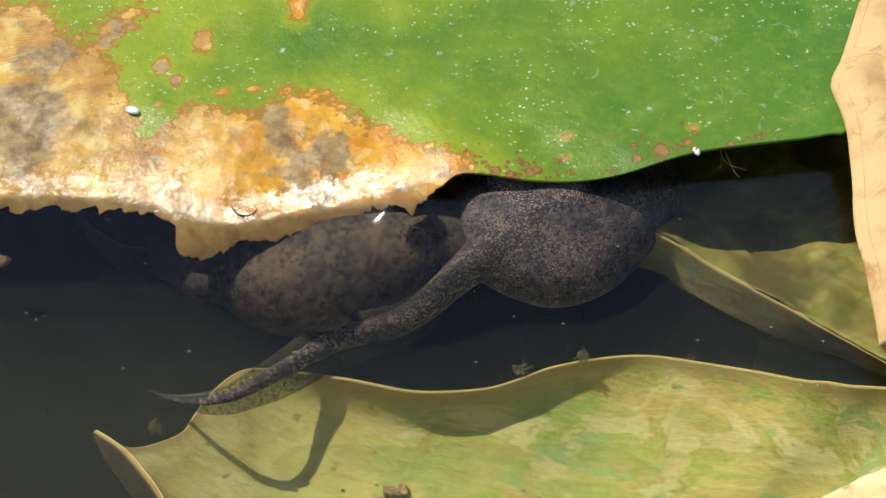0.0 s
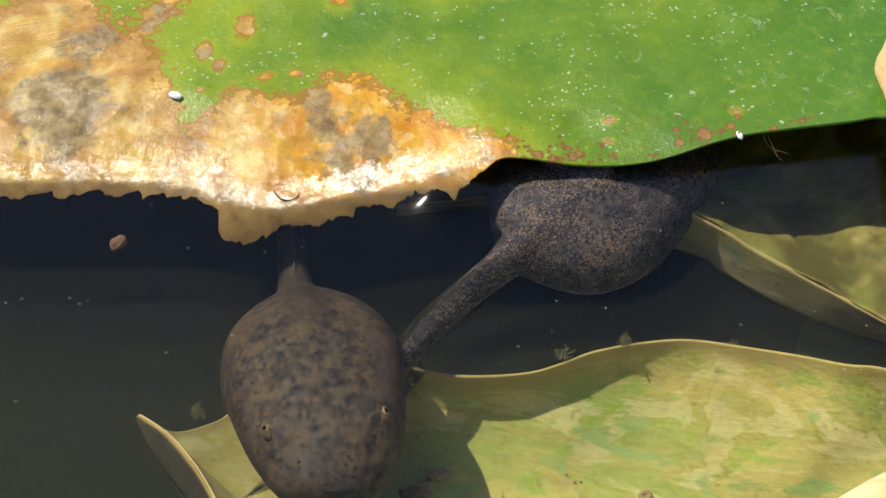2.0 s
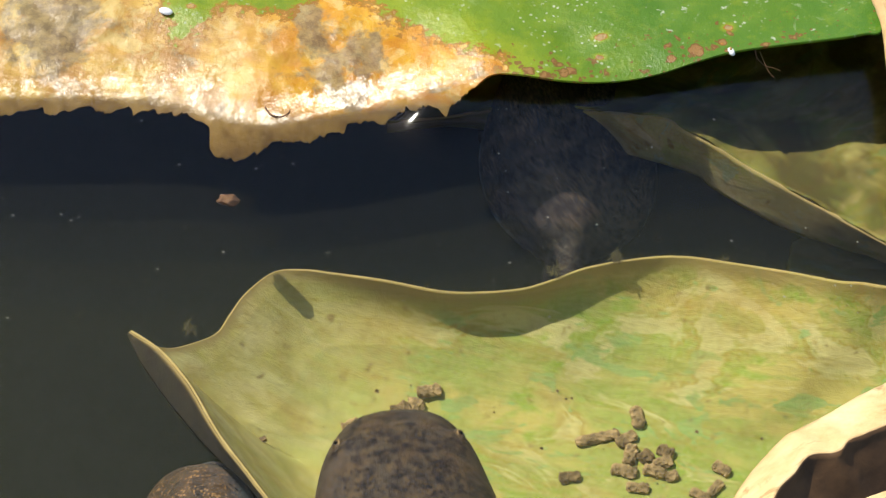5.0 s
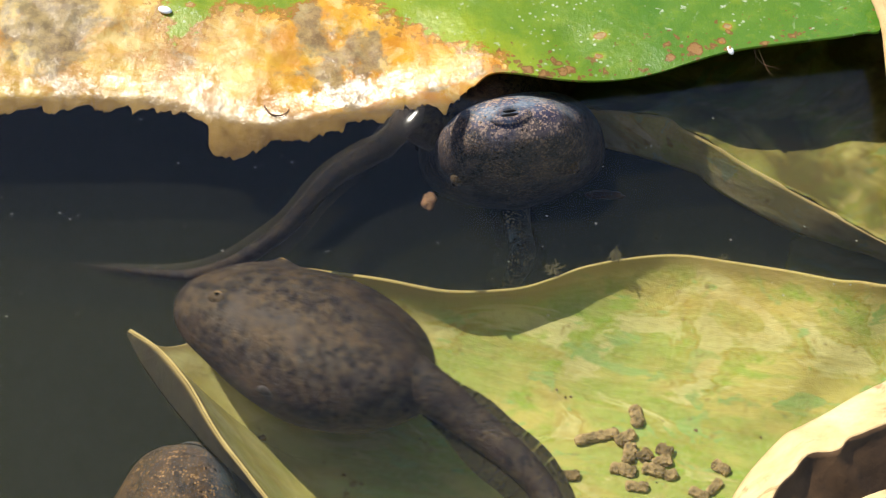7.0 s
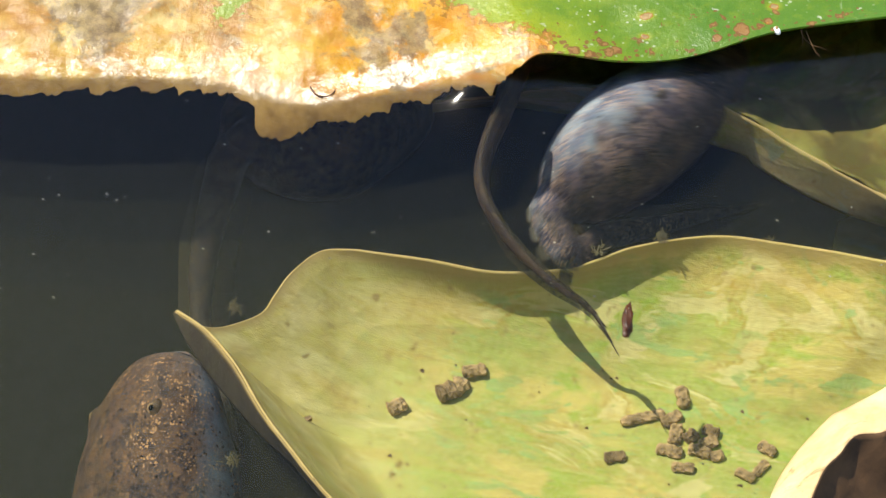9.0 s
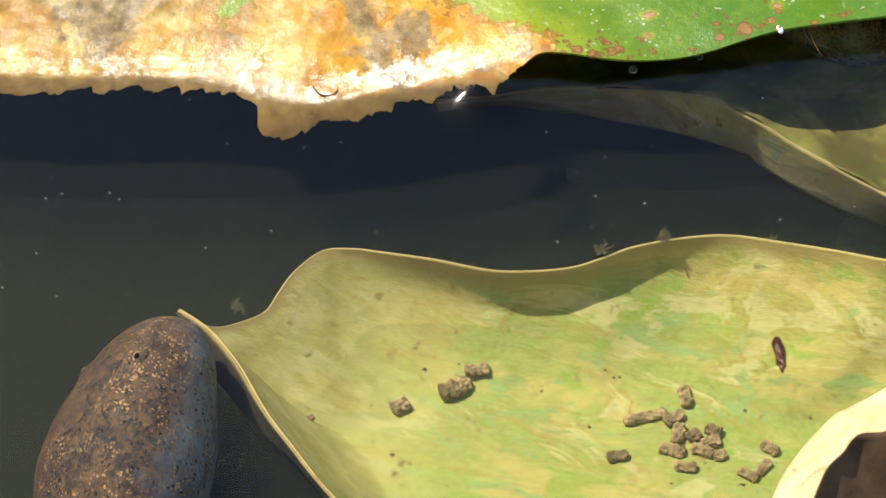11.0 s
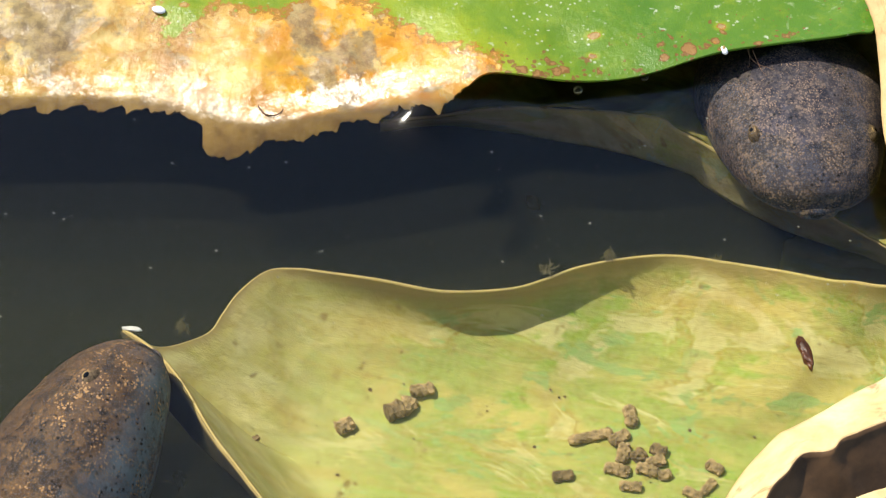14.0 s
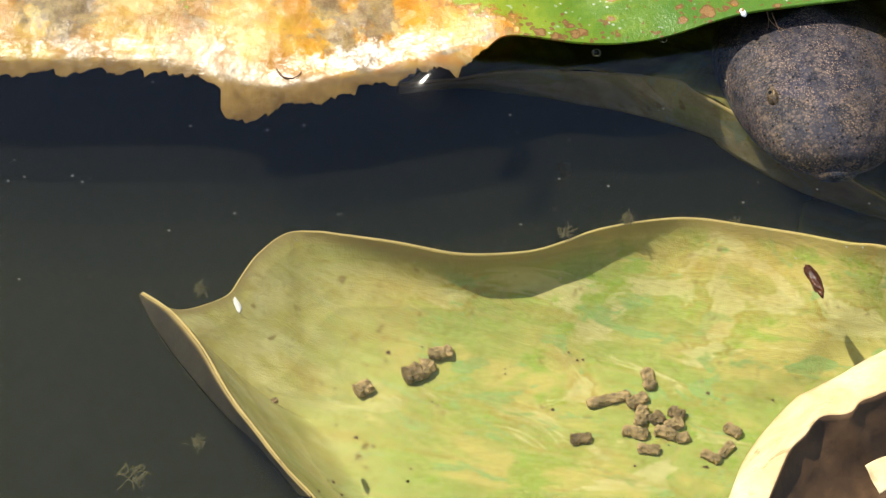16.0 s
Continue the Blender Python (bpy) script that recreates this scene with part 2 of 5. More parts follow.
def make_skin_material(name, dark, brown, fleck, belly, dense=0.0, lift=0.0, night=(0.8, 0.72, 1.1), glitter=0.15):
    """Wet mottled tadpole skin: fine gold flecks and dark pits, a bluish sheen painted as patches, a paler belly."""
    k = Nodes(name)
    k.rest()
    high = k.math("ADD", k.math("MULTIPLY", k.axis(2), 33.0), 0.5)          # 0 at the belly, 1 at the back
    color = k.mix(k.ramp(k.noise(430, 8, 0.75), (0.44, 0.0), (0.56, 1.0)), dark, brown)
    color = k.mix(k.ramp(k.noise(120, 6, 0.65, 0.4), (0.48, 0.0), (0.62, 0.7)), color, tuple(c * f for c, f in zip(brown, (1.5, 1.25, 0.95))))
    color = k.mix(k.ramp(k.noise(190, 7, 0.7, 0.5), (0.50, 0.0), (0.62, 0.7)), color, dark)
    color = k.mix(k.ramp(k.noise(640, 5, 0.7), (0.50, 0.0), (0.60, 0.6)), color, tuple(c * f for c, f in zip(brown, (1.9, 1.65, 1.2))))
    # the sky's sheen, put into the colour as soft bluish patches
    color = k.mix(k.ramp(k.noise(75, 6, 0.62, 0.6), (0.55, 0.0), (0.68, 0.5)), color, tuple(c * f for c, f in zip(brown, (1.1, 1.2, 1.6))))
    ridge = k.math("MULTIPLY", k.ramp(k.math("MULTIPLY", k.math("ABSOLUTE", k.axis(1)), 100.0), (0.25, 1.0), (0.65, 0.0)), k.ramp(k.math("MULTIPLY", k.axis(0), -50.0), (0.0, 0.0), (0.8, 0.5)))
    color = k.mix(ridge, color, dark)                  # the tail's muscle runs dark up the back
    under = k.ramp(k.math("ADD", high, k.math("MULTIPLY", k.math("SUBTRACT", k.noise(180, 5, 0.65), 0.5), 0.5)), (0.08 + lift, 1.0), (0.42 + lift, 0.0))
    color = k.mix(under, color, belly)
    blot = k.math("MULTIPLY", k.ramp(k.noise(210, 7, 0.72), (0.47, 0.0), (0.56, 0.85)), k.ramp(high, (0.15, 1.0), (0.6, 0.0)))
    color = k.mix(blot, color, tuple(c * f for c, f in zip(brown, night)))
    pit = k.math("MULTIPLY", k.ramp(k.cells(850, k.warped(900, 0.0008)), (0.17, 1.0), (0.32, 0.0)), k.ramp(k.noise(160, 4), (0.38, 0.2), (0.56, 1.0)))
    color = k.mix(pit, color, (0.006, 0.006, 0.007))
    dust = k.math("MULTIPLY", k.ramp(k.cells(2500, k.warped(1500, 0.0003)), (0.14 + dense * 4, 0.8), (0.32 + dense * 4, 0.0)), k.ramp(k.noise(260, 5, 0.7), (0.43, 0.0), (0.56, 1.0)))
    color = k.mix(dust, color, tuple(c * 0.48 for c in fleck))
    flank = k.ramp(high, (0.22, 1.0), (0.62, glitter))
    gold = k.math("MULTIPLY", k.ramp(k.math("ADD", k.cells(1500, k.warped(900, 0.0008)), k.math("MULTIPLY", k.math("SUBTRACT", k.noise(480, 4), 0.5), 0.9)), (0.15 + dense * 6, 1.0), (0.28 + dense * 6, 0.0)), flank)
    color = k.mix(k.math("MULTIPLY", gold, k.ramp(k.noise(110, 4), (0.40, 0.10), (0.60, 0.8))), color, fleck)
    relief = k.math("ADD", k.noise(1300, 5, 0.65), k.math("MULTIPLY", k.noise(240, 5), 1.4))
    k.surface(color, k.ramp(k.noise(600, 4), (0.3, 0.42), (0.7, 0.66)), k.bump(relief, 0.42, 0.0008), 1.24)
    return k.mat


def make_fin_material():
    """Thin fin, see-through between dark flecks."""
    k = Nodes("fin")
    k.rest()
    spots = k.ramp(k.noise(1700, 5, 0.7), (0.46, 0.0), (0.60, 1.0))
    color = k.mix(spots, (0.115, 0.098, 0.046), (0.044, 0.036, 0.020))
    k.surface(color, 0.4, None, 1.3, k.math("ADD", k.math("MULTIPLY", spots, 0.28), 0.25))
    return k.mat


def make_plain(name, color, rough=0.5, var=0.35, scale=400, bumpy=0.3, ior=1.4):
    k = Nodes(name)
    deep = tuple(c * (1 - var) for c in color)
    k.surface(k.mix(k.ramp(k.noise(scale, 5, 0.6), (0.35, 0.0), (0.65, 1.0)), deep, color), rough,
              k.bump(k.noise(scale * 2, 4), bumpy, 0.0008), ior)
    return k.mat


def make_water_material():
    """Clear still surface: see-through, with Fresnel gloss."""
    k = Nodes("water")
    fres = k.tree.nodes.new("ShaderNodeFresnel")
    fres.inputs[0].default_value = 1.39
    clear = k.tree.nodes.new("ShaderNodeBsdfTransparent")
    clear.inputs[0].default_value = (0.97, 0.98, 0.96, 1)
    gloss = k.tree.nodes.new("ShaderNodeBsdfGlossy")
    gloss.inputs["Roughness"].default_value = 0.085
    b = k.bump(k.noise(22, 2), 0.05, 0.002)
    k.put(gloss.inputs["Normal"], b)
    mixer = k.tree.nodes.new("ShaderNodeMixShader")
    k.put(mixer.inputs[0], fres.outputs[0])
    k.put(mixer.inputs[1], clear.outputs[0])
    k.put(mixer.inputs[2], gloss.outputs[0])
    k.put(k.out.inputs[0], mixer.outputs[0])
    return k.mat


def make_silt_material():
    """Dense soft silt: light spreads in it, so that no shadow on it is sharp."""
    k = Nodes("silt")
    b = k.surface(k.mix(k.noise(14, 3), (0.032, 0.036, 0.021), (0.037, 0.041, 0.024)), 0.95, None, 1.1)
    b.subsurface_method = "BURLEY"
    b.inputs["Subsurface Weight"].default_value = 1.0
    b.inputs["Subsurface Radius"].default_value = (1.0, 1.0, 1.0)
    b.inputs["Subsurface Scale"].default_value = 0.04
    return k.mat


def make_murk_material(name, color, cover):
    """Fine silt hanging in the water."""
    k = Nodes(name)
    clear = k.tree.nodes.new("ShaderNodeBsdfTransparent")
    clear.inputs[0].default_value = (0.985, 0.99, 0.97, 1)
    silt = k.tree.nodes.new("ShaderNodeBsdfDiffuse")
    k.put(silt.inputs[0], k.mix(k.noise(25, 4), tuple(c * 0.7 for c in color), color))
    mixer = k.tree.nodes.new("ShaderNodeMixShader")
    mixer.inputs[0].default_value = cover
    k.put(mixer.inputs[1], clear.outputs[0])
    k.put(mixer.inputs[2], silt.outputs[0])
    k.put(k.out.inputs[0], mixer.outputs[0])
    return k.mat


PAD = make_pad_material()
SUNK = make_sunk_leaf_material("sunk_leaf", (0.70, 0.60, 0.18), (0.39, 0.49, 0.10), (0.82, 0.73, 0.36), 14)
OLD = make_sunk_leaf_material("old_leaf", (0.36, 0.32, 0.085), (0.25, 0.27, 0.06), (0.44, 0.37, 0.13), -35, 0.75)
STRIP = make_sunk_leaf_material("fold", (0.62, 0.52, 0.26), (0.47, 0.43, 0.18), (0.70, 0.60, 0.36), 35, 0.3)
ROTTEN = make_sunk_leaf_material("rotten_leaf", (0.32, 0.26, 0.09), (0.25, 0.23, 0.07), (0.38, 0.30, 0.12), 20)
DARK_RIM = make_sunk_leaf_material("dark_leaf", (0.062, 0.054, 0.032), (0.046, 0.042, 0.025), (0.10, 0.088, 0.052), -55)
DRY = make_dry_material("dry_leaf", (0.82, 0.66, 0.36), (0.66, 0.42, 0.17))
DRY_TAN = make_dry_material("dry_tan_leaf", (0.62, 0.42, 0.19), (0.46, 0.27, 0.10))
SKIN = make_skin_material("skin", (0.014, 0.012, 0.012), (0.070, 0.055, 0.039), (0.38, 0.27, 0.13), (0.16, 0.14, 0.10))
SKIN_PALE = make_skin_material("skin_pale", (0.018, 0.019, 0.028), (0.056, 0.051, 0.059), (0.62, 0.42, 0.28), (0.32, 0.42, 0.52), 0.026, 0.02, (0.55, 0.6, 1.5), 0.22)
SKIN_RUST = make_skin_material("skin_rust", (0.020, 0.018, 0.020), (0.080, 0.053, 0.034), (0.62, 0.36, 0.15), (0.14, 0.19, 0.25), 0.010, 0.20, (0.8, 0.72, 1.1), 0.75)
FIN = make_fin_material()
IRIS = make_plain("iris", (0.15, 0.105, 0.06), 0.45, 0.75, 1800, 0.3, 1.2)
PUPIL = make_plain("pupil", (0.004, 0.004, 0.004), 0.05, 0.1)
LIP = make_plain("lip", (0.080, 0.068, 0.058), 0.5, 0.4, 900, 0.3, 1.15)
GOLD = make_plain("gold_ring", (0.42, 0.27, 0.10), 0.3, 0.4, 1500)
BEAK = make_plain("beak", (0.012, 0.010, 0.010), 0.3, 0.3, 900)
PELLET = make_plain("pellet", (0.62, 0.42, 0.22), 0.9, 0.72, 620, 0.8)
PELLET_DARK = make_plain("pellet_dark", (0.38, 0.25, 0.13), 0.9, 0.75, 620, 0.8)
HUSK = make_plain("husk", (0.12, 0.04, 0.015), 0.35, 0.7, 500)
PALE_BIT = make_plain("pale_bit", (0.55, 0.52, 0.42), 0.6, 0.3, 600)
SHELL = make_plain("shell", (0.85, 0.85, 0.82), 0.12, 0.1, 300, 0.2, 1.55)
FLAKE = make_plain("flake", (0.26, 0.14, 0.07), 0.8, 0.6, 700, 0.6)
# brown leaf, with the shade inside its curl put into the colour
SHADED_BROWN = make_plain("shaded_brown_leaf", (0.12, 0.062, 0.024), 0.7, 0.6, 120, 0.5)
FRINGE = make_plain("fringe", (0.46, 0.30, 0.10), 0.6, 0.5, 500)
ALGAE = make_plain("algae", (0.20, 0.17, 0.08), 0.8, 0.5, 900)
WATER = make_water_material()
MURK = [make_murk_material("murk", (0.155, 0.166, 0.080), cover) for cover in (0.035, 0.045, 0.05, 0.05, 0.05)]
MUD = make_silt_material()


# ---------------------------------------------------------------- mesh helpers
def mesh_object(name, verts, faces, material, parent=None, label="", smooth=True, attrs=None, rest=None):
    """One mesh object; verts in centimetres."""
    me = bpy.data.meshes.new(name)
    me.from_pydata([(x * CM, y * CM, z * CM) for x, y, z in verts], [], faces)
    me.update()
    for poly in me.polygons:
        poly.use_smooth = smooth
    for key, values in (attrs or {}).items():
        a = me.attributes.new(key, "FLOAT", "POINT")
        a.data.foreach_set("value", np.asarray(values, dtype=np.float32))
    if rest is not None:
        a = me.attributes.new("rest", "FLOAT_VECTOR", "POINT")
        a.data.foreach_set("vector", [c * CM for x, y, z in verts for c in (x + rest, y, z)])
    me.materials.append(material)
    ob = new(name, me)
    if parent:
        ob.parent = parent
    return tagged(ob, label)


def part(name, bm, material, parent, label=""):
    """Links a bmesh, in metres, as one part under a thing or a part."""
    me = bpy.data.meshes.new(name)
    bm.to_mesh(me)
    bm.free()
    for poly in me.polygons:
        poly.use_smooth = True
    me.materials.append(material)
    ob = new(name, me)
    ob.parent = parent
    return tagged(ob, label)


def spline(points, count, closed=False):
    """Catmull-Rom through the points, evenly spaced along its length."""
    p = np.array(points, float)
    n = len(p)
    fine = []
    for i in range(n if closed else n - 1):
        a, b, c, d = (p[(i + j) % n] if closed else p[min(max(i + j, 0), n - 1)] for j in (-1, 0, 1, 2))
        for u in np.linspace(0, 1, 24, endpoint=False):
            fine.append(0.5 * (2 * b + (c - a) * u + (2 * a - 5 * b + 4 * c - d) * u * u + (3 * b - a - 3 * c + d) * u ** 3))
    fine.append(p[0] if closed else p[-1])
    fine = np.array(fine)
    run = np.concatenate(([0], np.cumsum(np.linalg.norm(np.diff(fine, axis=0), axis=1))))
    at = np.linspace(0, run[-1], count, endpoint=not closed)
    return np.stack([np.interp(at, run, fine[:, k]) for k in range(fine.shape[1])], axis=1)


def blade(name, outline, centre, height, material, parent, rings=56, thick=0.05, attrs=None, count=420, jag=None):
    """A leaf blade: rings from its centre to its outline, with the height of each point given by height(x, y, r, edge_z)."""
    edge = spline(outline, count, True)
    if jag:
        soft = np.stack([np.convolve(np.r_[edge[-60:, k], edge[:, k], edge[:60, k]], np.hanning(81) / np.hanning(81).sum(), "same")[60:-60]
                         for k in range(3)], axis=1)
        mid = np.array(centre)
        for i, (x, y, z) in enumerate(edge):
            arm = edge[i, :2] - mid
            edge[i, :2] = mid + arm * (1 - jag(x, y) / np.linalg.norm(arm))
        reach = np.linalg.norm(edge[:, :2] - np.array(centre), axis=1) / np.linalg.norm(soft[:, :2] - np.array(centre), axis=1)
        edge[:, 2] = soft[:, 2]
    else:
        reach = np.ones(count)
    arms = edge[:, :2] - np.array(centre)
    turn = np.unwrap(np.arctan2(arms[:, 1], arms[:, 0]))
    way = 1 if turn[-1] > turn[0] else -1
    turn = turn[0] + way * np.minimum(np.maximum.accumulate(way * (turn - turn[0])) + np.arange(count) * 1e-6, 2 * math.pi - 1e-4)
    size = np.linalg.norm(arms, axis=1)
    edge[:, 0], edge[:, 1] = centre[0] + size * np.cos(turn), centre[1] + size * np.sin(turn)
    verts, radius = [], []
    cx, cy = centre
    for i in range(rings + 1):
        r = 1 - (1 - i / rings) ** 1.5
        for (x, y, z), far in zip(edge, reach):
            px, py = cx + (x - cx) * r, cy + (y - cy) * r
            verts.append((px, py, height(px, py, r * far, z)))
            radius.append(r)
    faces = []
    for i in range(rings):
        for j in range(count):
            a, b = i * count + j, i * count + (j + 1) % count
            faces.append((a, a + count, b + count, b))
    extra = {key: [f(x, y, r) for (x, y, z), r in zip(verts, radius)] for key, f in (attrs or {}).items()}
    ob = mesh_object(name, verts, faces, material, parent, attrs=extra)
    s = ob.modifiers.new("thickness", "SOLIDIFY")
    s.thickness, s.offset = thick * CM, -1
    return ob


def wobble(x, y, scale=1.0, seed=0.0):
    return noise.noise(Vector((x * scale, y * scale, seed)))


def polygon_distance(poly):
    """Signed distance to a closed polygon: positive inside."""
    a = np.array(poly, float)
    b = np.roll(a, -1, axis=0)

    def f(x, y, r=0):
        d = b - a
        w = np.array((x, y)) - a
        t = np.clip((w * d).sum(1) / (d * d).sum(1), 0, 1)
        dist = np.sqrt(((w - d * t[:, None]) ** 2).sum(1).min())
        cross = ((a[:, 1] > y) != (b[:, 1] > y)) & (x < (b[:, 0] - a[:, 0]) * (y - a[:, 1]) / (b[:, 1] - a[:, 1] + 1e-9) + a[:, 0])
        return dist if cross.sum() % 2 else -dist
    return f


def thing(name, label, category, group="", at=None):
    ob = new(name)
    ob.empty_display_size = 0.005
    if at:
        ob.matrix_basis = at
    return tagged(ob, label, category, group)


def ball(name, x, y, z, sx, sy, sz, material, parent, label="", turn=(0, 0, 0), fine=18):
    bm = bmesh.new()
    bmesh.ops.create_uvsphere(bm, u_segments=fine, v_segments=max(8, fine // 2), radius=CM,
                              matrix=pose(x * CM, y * CM, z * CM, *turn) @ Matrix.Diagonal((sx, sy, sz, 1)))
    return part(name, bm, material, parent, label)


# ---------------------------------------------------------------- pond
def make_pond():
    def sheet(name, z, half, material):
        verts = [(-half, -half, z), (half, -half, z), (half, half, z), (-half, half, z)]
        return tagged(mesh_object(name, verts, [(0, 1, 2, 3)], material, smooth=False), kind="structure")

    tagged(sheet("ground", -7.0, 4000, MUD), "dark olive mud at the bottom of the pond", "pond bed")
    for z, murk in zip((-1.7, -2.5, -3.4, -4.5, -5.7), MURK):
        tagged(sheet("water_haze", z, 300, murk), "grey-green haze of silt in the water", "water")
    # surface: a fine grid with the raised meniscus along the torn pad, and a wide rim around it
    nx, ny, x0, x1, y0, y1 = 280, 240, -13, 13, -9, 13
    xs, ys = np.linspace(x0, x1, nx), np.linspace(y0, y1, ny)
    verts = []
    for y in ys:
        for x in xs:
            d = ((x + 0.09) / 0.6) ** 2 + ((y - 3.575) / 0.6) ** 2
            verts.append((x, y, 0.285 * math.exp(-d)))
    faces = [(j * nx + i, j * nx + i + 1, (j + 1) * nx + i + 1, (j + 1) * nx + i) for j in range(ny - 1) for i in range(nx - 1)]
    n = len(verts)
    verts += [(-300, -300, 0), (300, -300, 0), (300, 300, 0), (-300, 300, 0)]
    c = (0, nx - 1, ny * nx - 1, (ny - 1) * nx)
    for i in range(4):
        faces.append((n + i, n + (i + 1) % 4, c[(i + 1) % 4], c[i]))
    tagged(mesh_object("water", verts, faces, WATER), "still clear pond water with a sun glint", "water", kind="structure")


make_pond()

# ---------------------------------------------------------------- leaves
def loft(name, lines, count, material, parent, thick=0.05, crumple=0.0, seed=0.0, attrs=None):
    """A curled blade: a surface from line to line, each a spline of the same count."""
    rows = [spline(line, count) for line in lines]
    steps = 12
    cross = np.stack([spline([r[j] for r in rows], steps * (len(rows) - 1) + 1) for j in range(count)], axis=1)
    verts = []
    for i in range(cross.shape[0]):
        for j in range(count):
            x, y, z = cross[i, j]
            verts.append((x, y, z + crumple * (wobble(x, y, 1.3, seed) + 0.4 * wobble(x, y, 4.0, seed + 3))))
    faces = [(i * count + j, i * count + j + 1, (i + 1) * count + j + 1, (i + 1) * count + j)
             for i in range(cross.shape[0] - 1) for j in range(count - 1)]
    extra = {key: [f(x, y, i // count / (cross.shape[0] - 1)) for i, (x, y, z) in enumerate(verts)] for key, f in (attrs or {}).items()}
    ob = mesh_object(name, verts, faces, material, parent, attrs=extra)
    s = ob.modifiers.new("thickness", "SOLIDIFY")
    s.thickness, s.offset = thick * CM, 0
    return ob


def make_floating_pad():
    """The big floating pad with its torn, decayed corner, rolled down into the water."""
    # the outline's left end is stretched beyond view to shade the water evenly
    outline = [(-24.0, 4.6, .1), (-17.0, 4.1, -.1), (-13.5, 3.9, -.1), (-11.5, 3.9, -.2), (-9.89, 3.8, -.2), (-8.72, 3.7, -.2), (-7.2, 3.74, -.15), (-5.9, 3.74, -.15),
               (-4.8, 3.62, -.15), (-4.25, 3.37, -.15), (-4.16, 3.01, -.3), (-3.6, 2.84, -.35), (-2.98, 3.01, -.3),
               (-2.25, 3.13, -.25), (-1.52, 3.41, -.2), (-.99, 3.46, -.1), (-.46, 3.71, -.1), (.17, 3.75, -.1), (.7, 3.98, .2),
               (1.17, 4.22, .45), (2.27, 4.08, .4), (3.24, 4.13, .15), (4.19, 4.29, .3), (5.47, 4.69, .45), (6.55, 4.87, .5),
               (8.06, 5.12, .5), (8.5, 5.39, .5), (8.96, 7.87, .5), (9.61, 10.79, .4), (8.64, 14.57, .3), (.2, 16.53, .3),
               (-9.5, 17.5, .3), (-20.0, 15.0, .3), (-26.0, 9.0, .3)]
    decay = polygon_distance([(1.28, 4.47), (.12, 5.14), (-.63, 5.44), (-1.07, 5.9), (-1.4, 6.32), (-2.17, 6.4), (-2.48, 6.05),
                              (-2.9, 5.64), (-3.56, 5.95), (-4.2, 5.75), (-4.65, 5.29), (-4.91, 5.06), (-5.21, 5.59),
                              (-5.44, 6.6), (-5.7, 7.07), (-5.78, 7.47), (-5.44, 8.04), (-5.09, 8.61), (-5.32, 8.82),
                              (-5.9, 8.28), (-6.12, 7.55), (-6.53, 7.79), (-6.9, 8.28), (-7.18, 8.89), (-7.73, 8.73),
                              (-8.49, 8.53), (-9.44, 8.04), (-10.7, 5.8), (-9.9, .2), (-2.9, .2), (1.15, 2.6)])
    lesions = [(-3.92, 7.79, .18, .34), (-2.07, 8.77, .17, .42), (-4.66, 7.07, .15, .24), (-4.36, 6.63, .12, .18),
               (-3.42, 6.36, .14, .09), (-2.87, 6.44, .12, .09), (-4.66, 5.93, .1, .06)]
    rng = random.Random(5)
    for i in range(9):                               # small rusty spots along the rim
        x = rng.uniform(-1.6, 6.0)
        low = 4.3 + max(0.0, x - 3) * 0.22
        s = rng.uniform(.03, .09) * (1.5 if rng.random() < 0.2 else 1)
        lesions.append((x, low + abs(rng.gauss(0.15, 0.45)) + (0.9 if x < 0 else 0), s * 1.3, s))

    def spotted(x, y, r):
        d = decay(x, y)
        a = 0.5 + d * 0.55
        for lx, ly, w, h in lesions:
            if abs(x - lx) < 0.8 and abs(y - ly) < 0.8:
                q = math.hypot((x - lx) / w, (y - ly) / h)
                a = max(a, 0.5 + (1 - q) * 0.35)
        return min(max(a, 0.0), 1.0)

    def height(x, y, r, edge):
        base = 0.42 + 0.10 * wobble(x, y, 0.35, 2) + 0.025 * wobble(x, y, 1.4, 4)
        rough = min(max(decay(x, y) * 0.8, 0), 1) * (1 - 0.65 * min(max((r - 0.72) / 0.1, 0), 1))
        base += rough * (0.10 * wobble(x, y, 1.1, 7) + 0.09 * wobble(x, y, 2.1, 9) + 0.035 * wobble(x, y, 4.5, 8))
        free = min(max((edge + 0.05) / 0.4, 0), 1)
        start = 0.88
        roll = max((r - start) / (1 - start), 0)
        k = max((r - 0.80) / 0.20, 0)
        sag = min(max((r - 0.60) / 0.2, 0), 1)
        base -= 0.20 * sag * sag * (3 - 2 * sag) * (1 - free)
        base += (0.05 * wobble(x, y, 2.5, 31) + 0.025 * wobble(x, y, 7, 32)) * k * (1 - free)
        hang = 0.65 * k ** 1.1 + 0.35 * max((k - 0.75) / 0.25, 0) ** 1.5
        return base + (edge - base) * (free * roll ** 1.9 + (1 - free) * hang)

    def jag(x, y):
        fade = min(max((0.9 - x) * 2, 0), 1) * min(max((5 - y) * 2, 0), 1) * min(max((x + 9.3) * 1.5, 0), 1)
        return fade * (0.16 * wobble(x, 0, 1.9, 11) + 0.12 * wobble(x, 0, 3.7, 12) + 0.06 * wobble(x, 0, 9, 13) + 0.06 * wobble(x, 0, 21, 14) + 0.055 * wobble(x, 0, 44, 15))

    pad = thing("lily_pad", "green floating lily pad with torn orange-brown decayed corner", "lily pad")
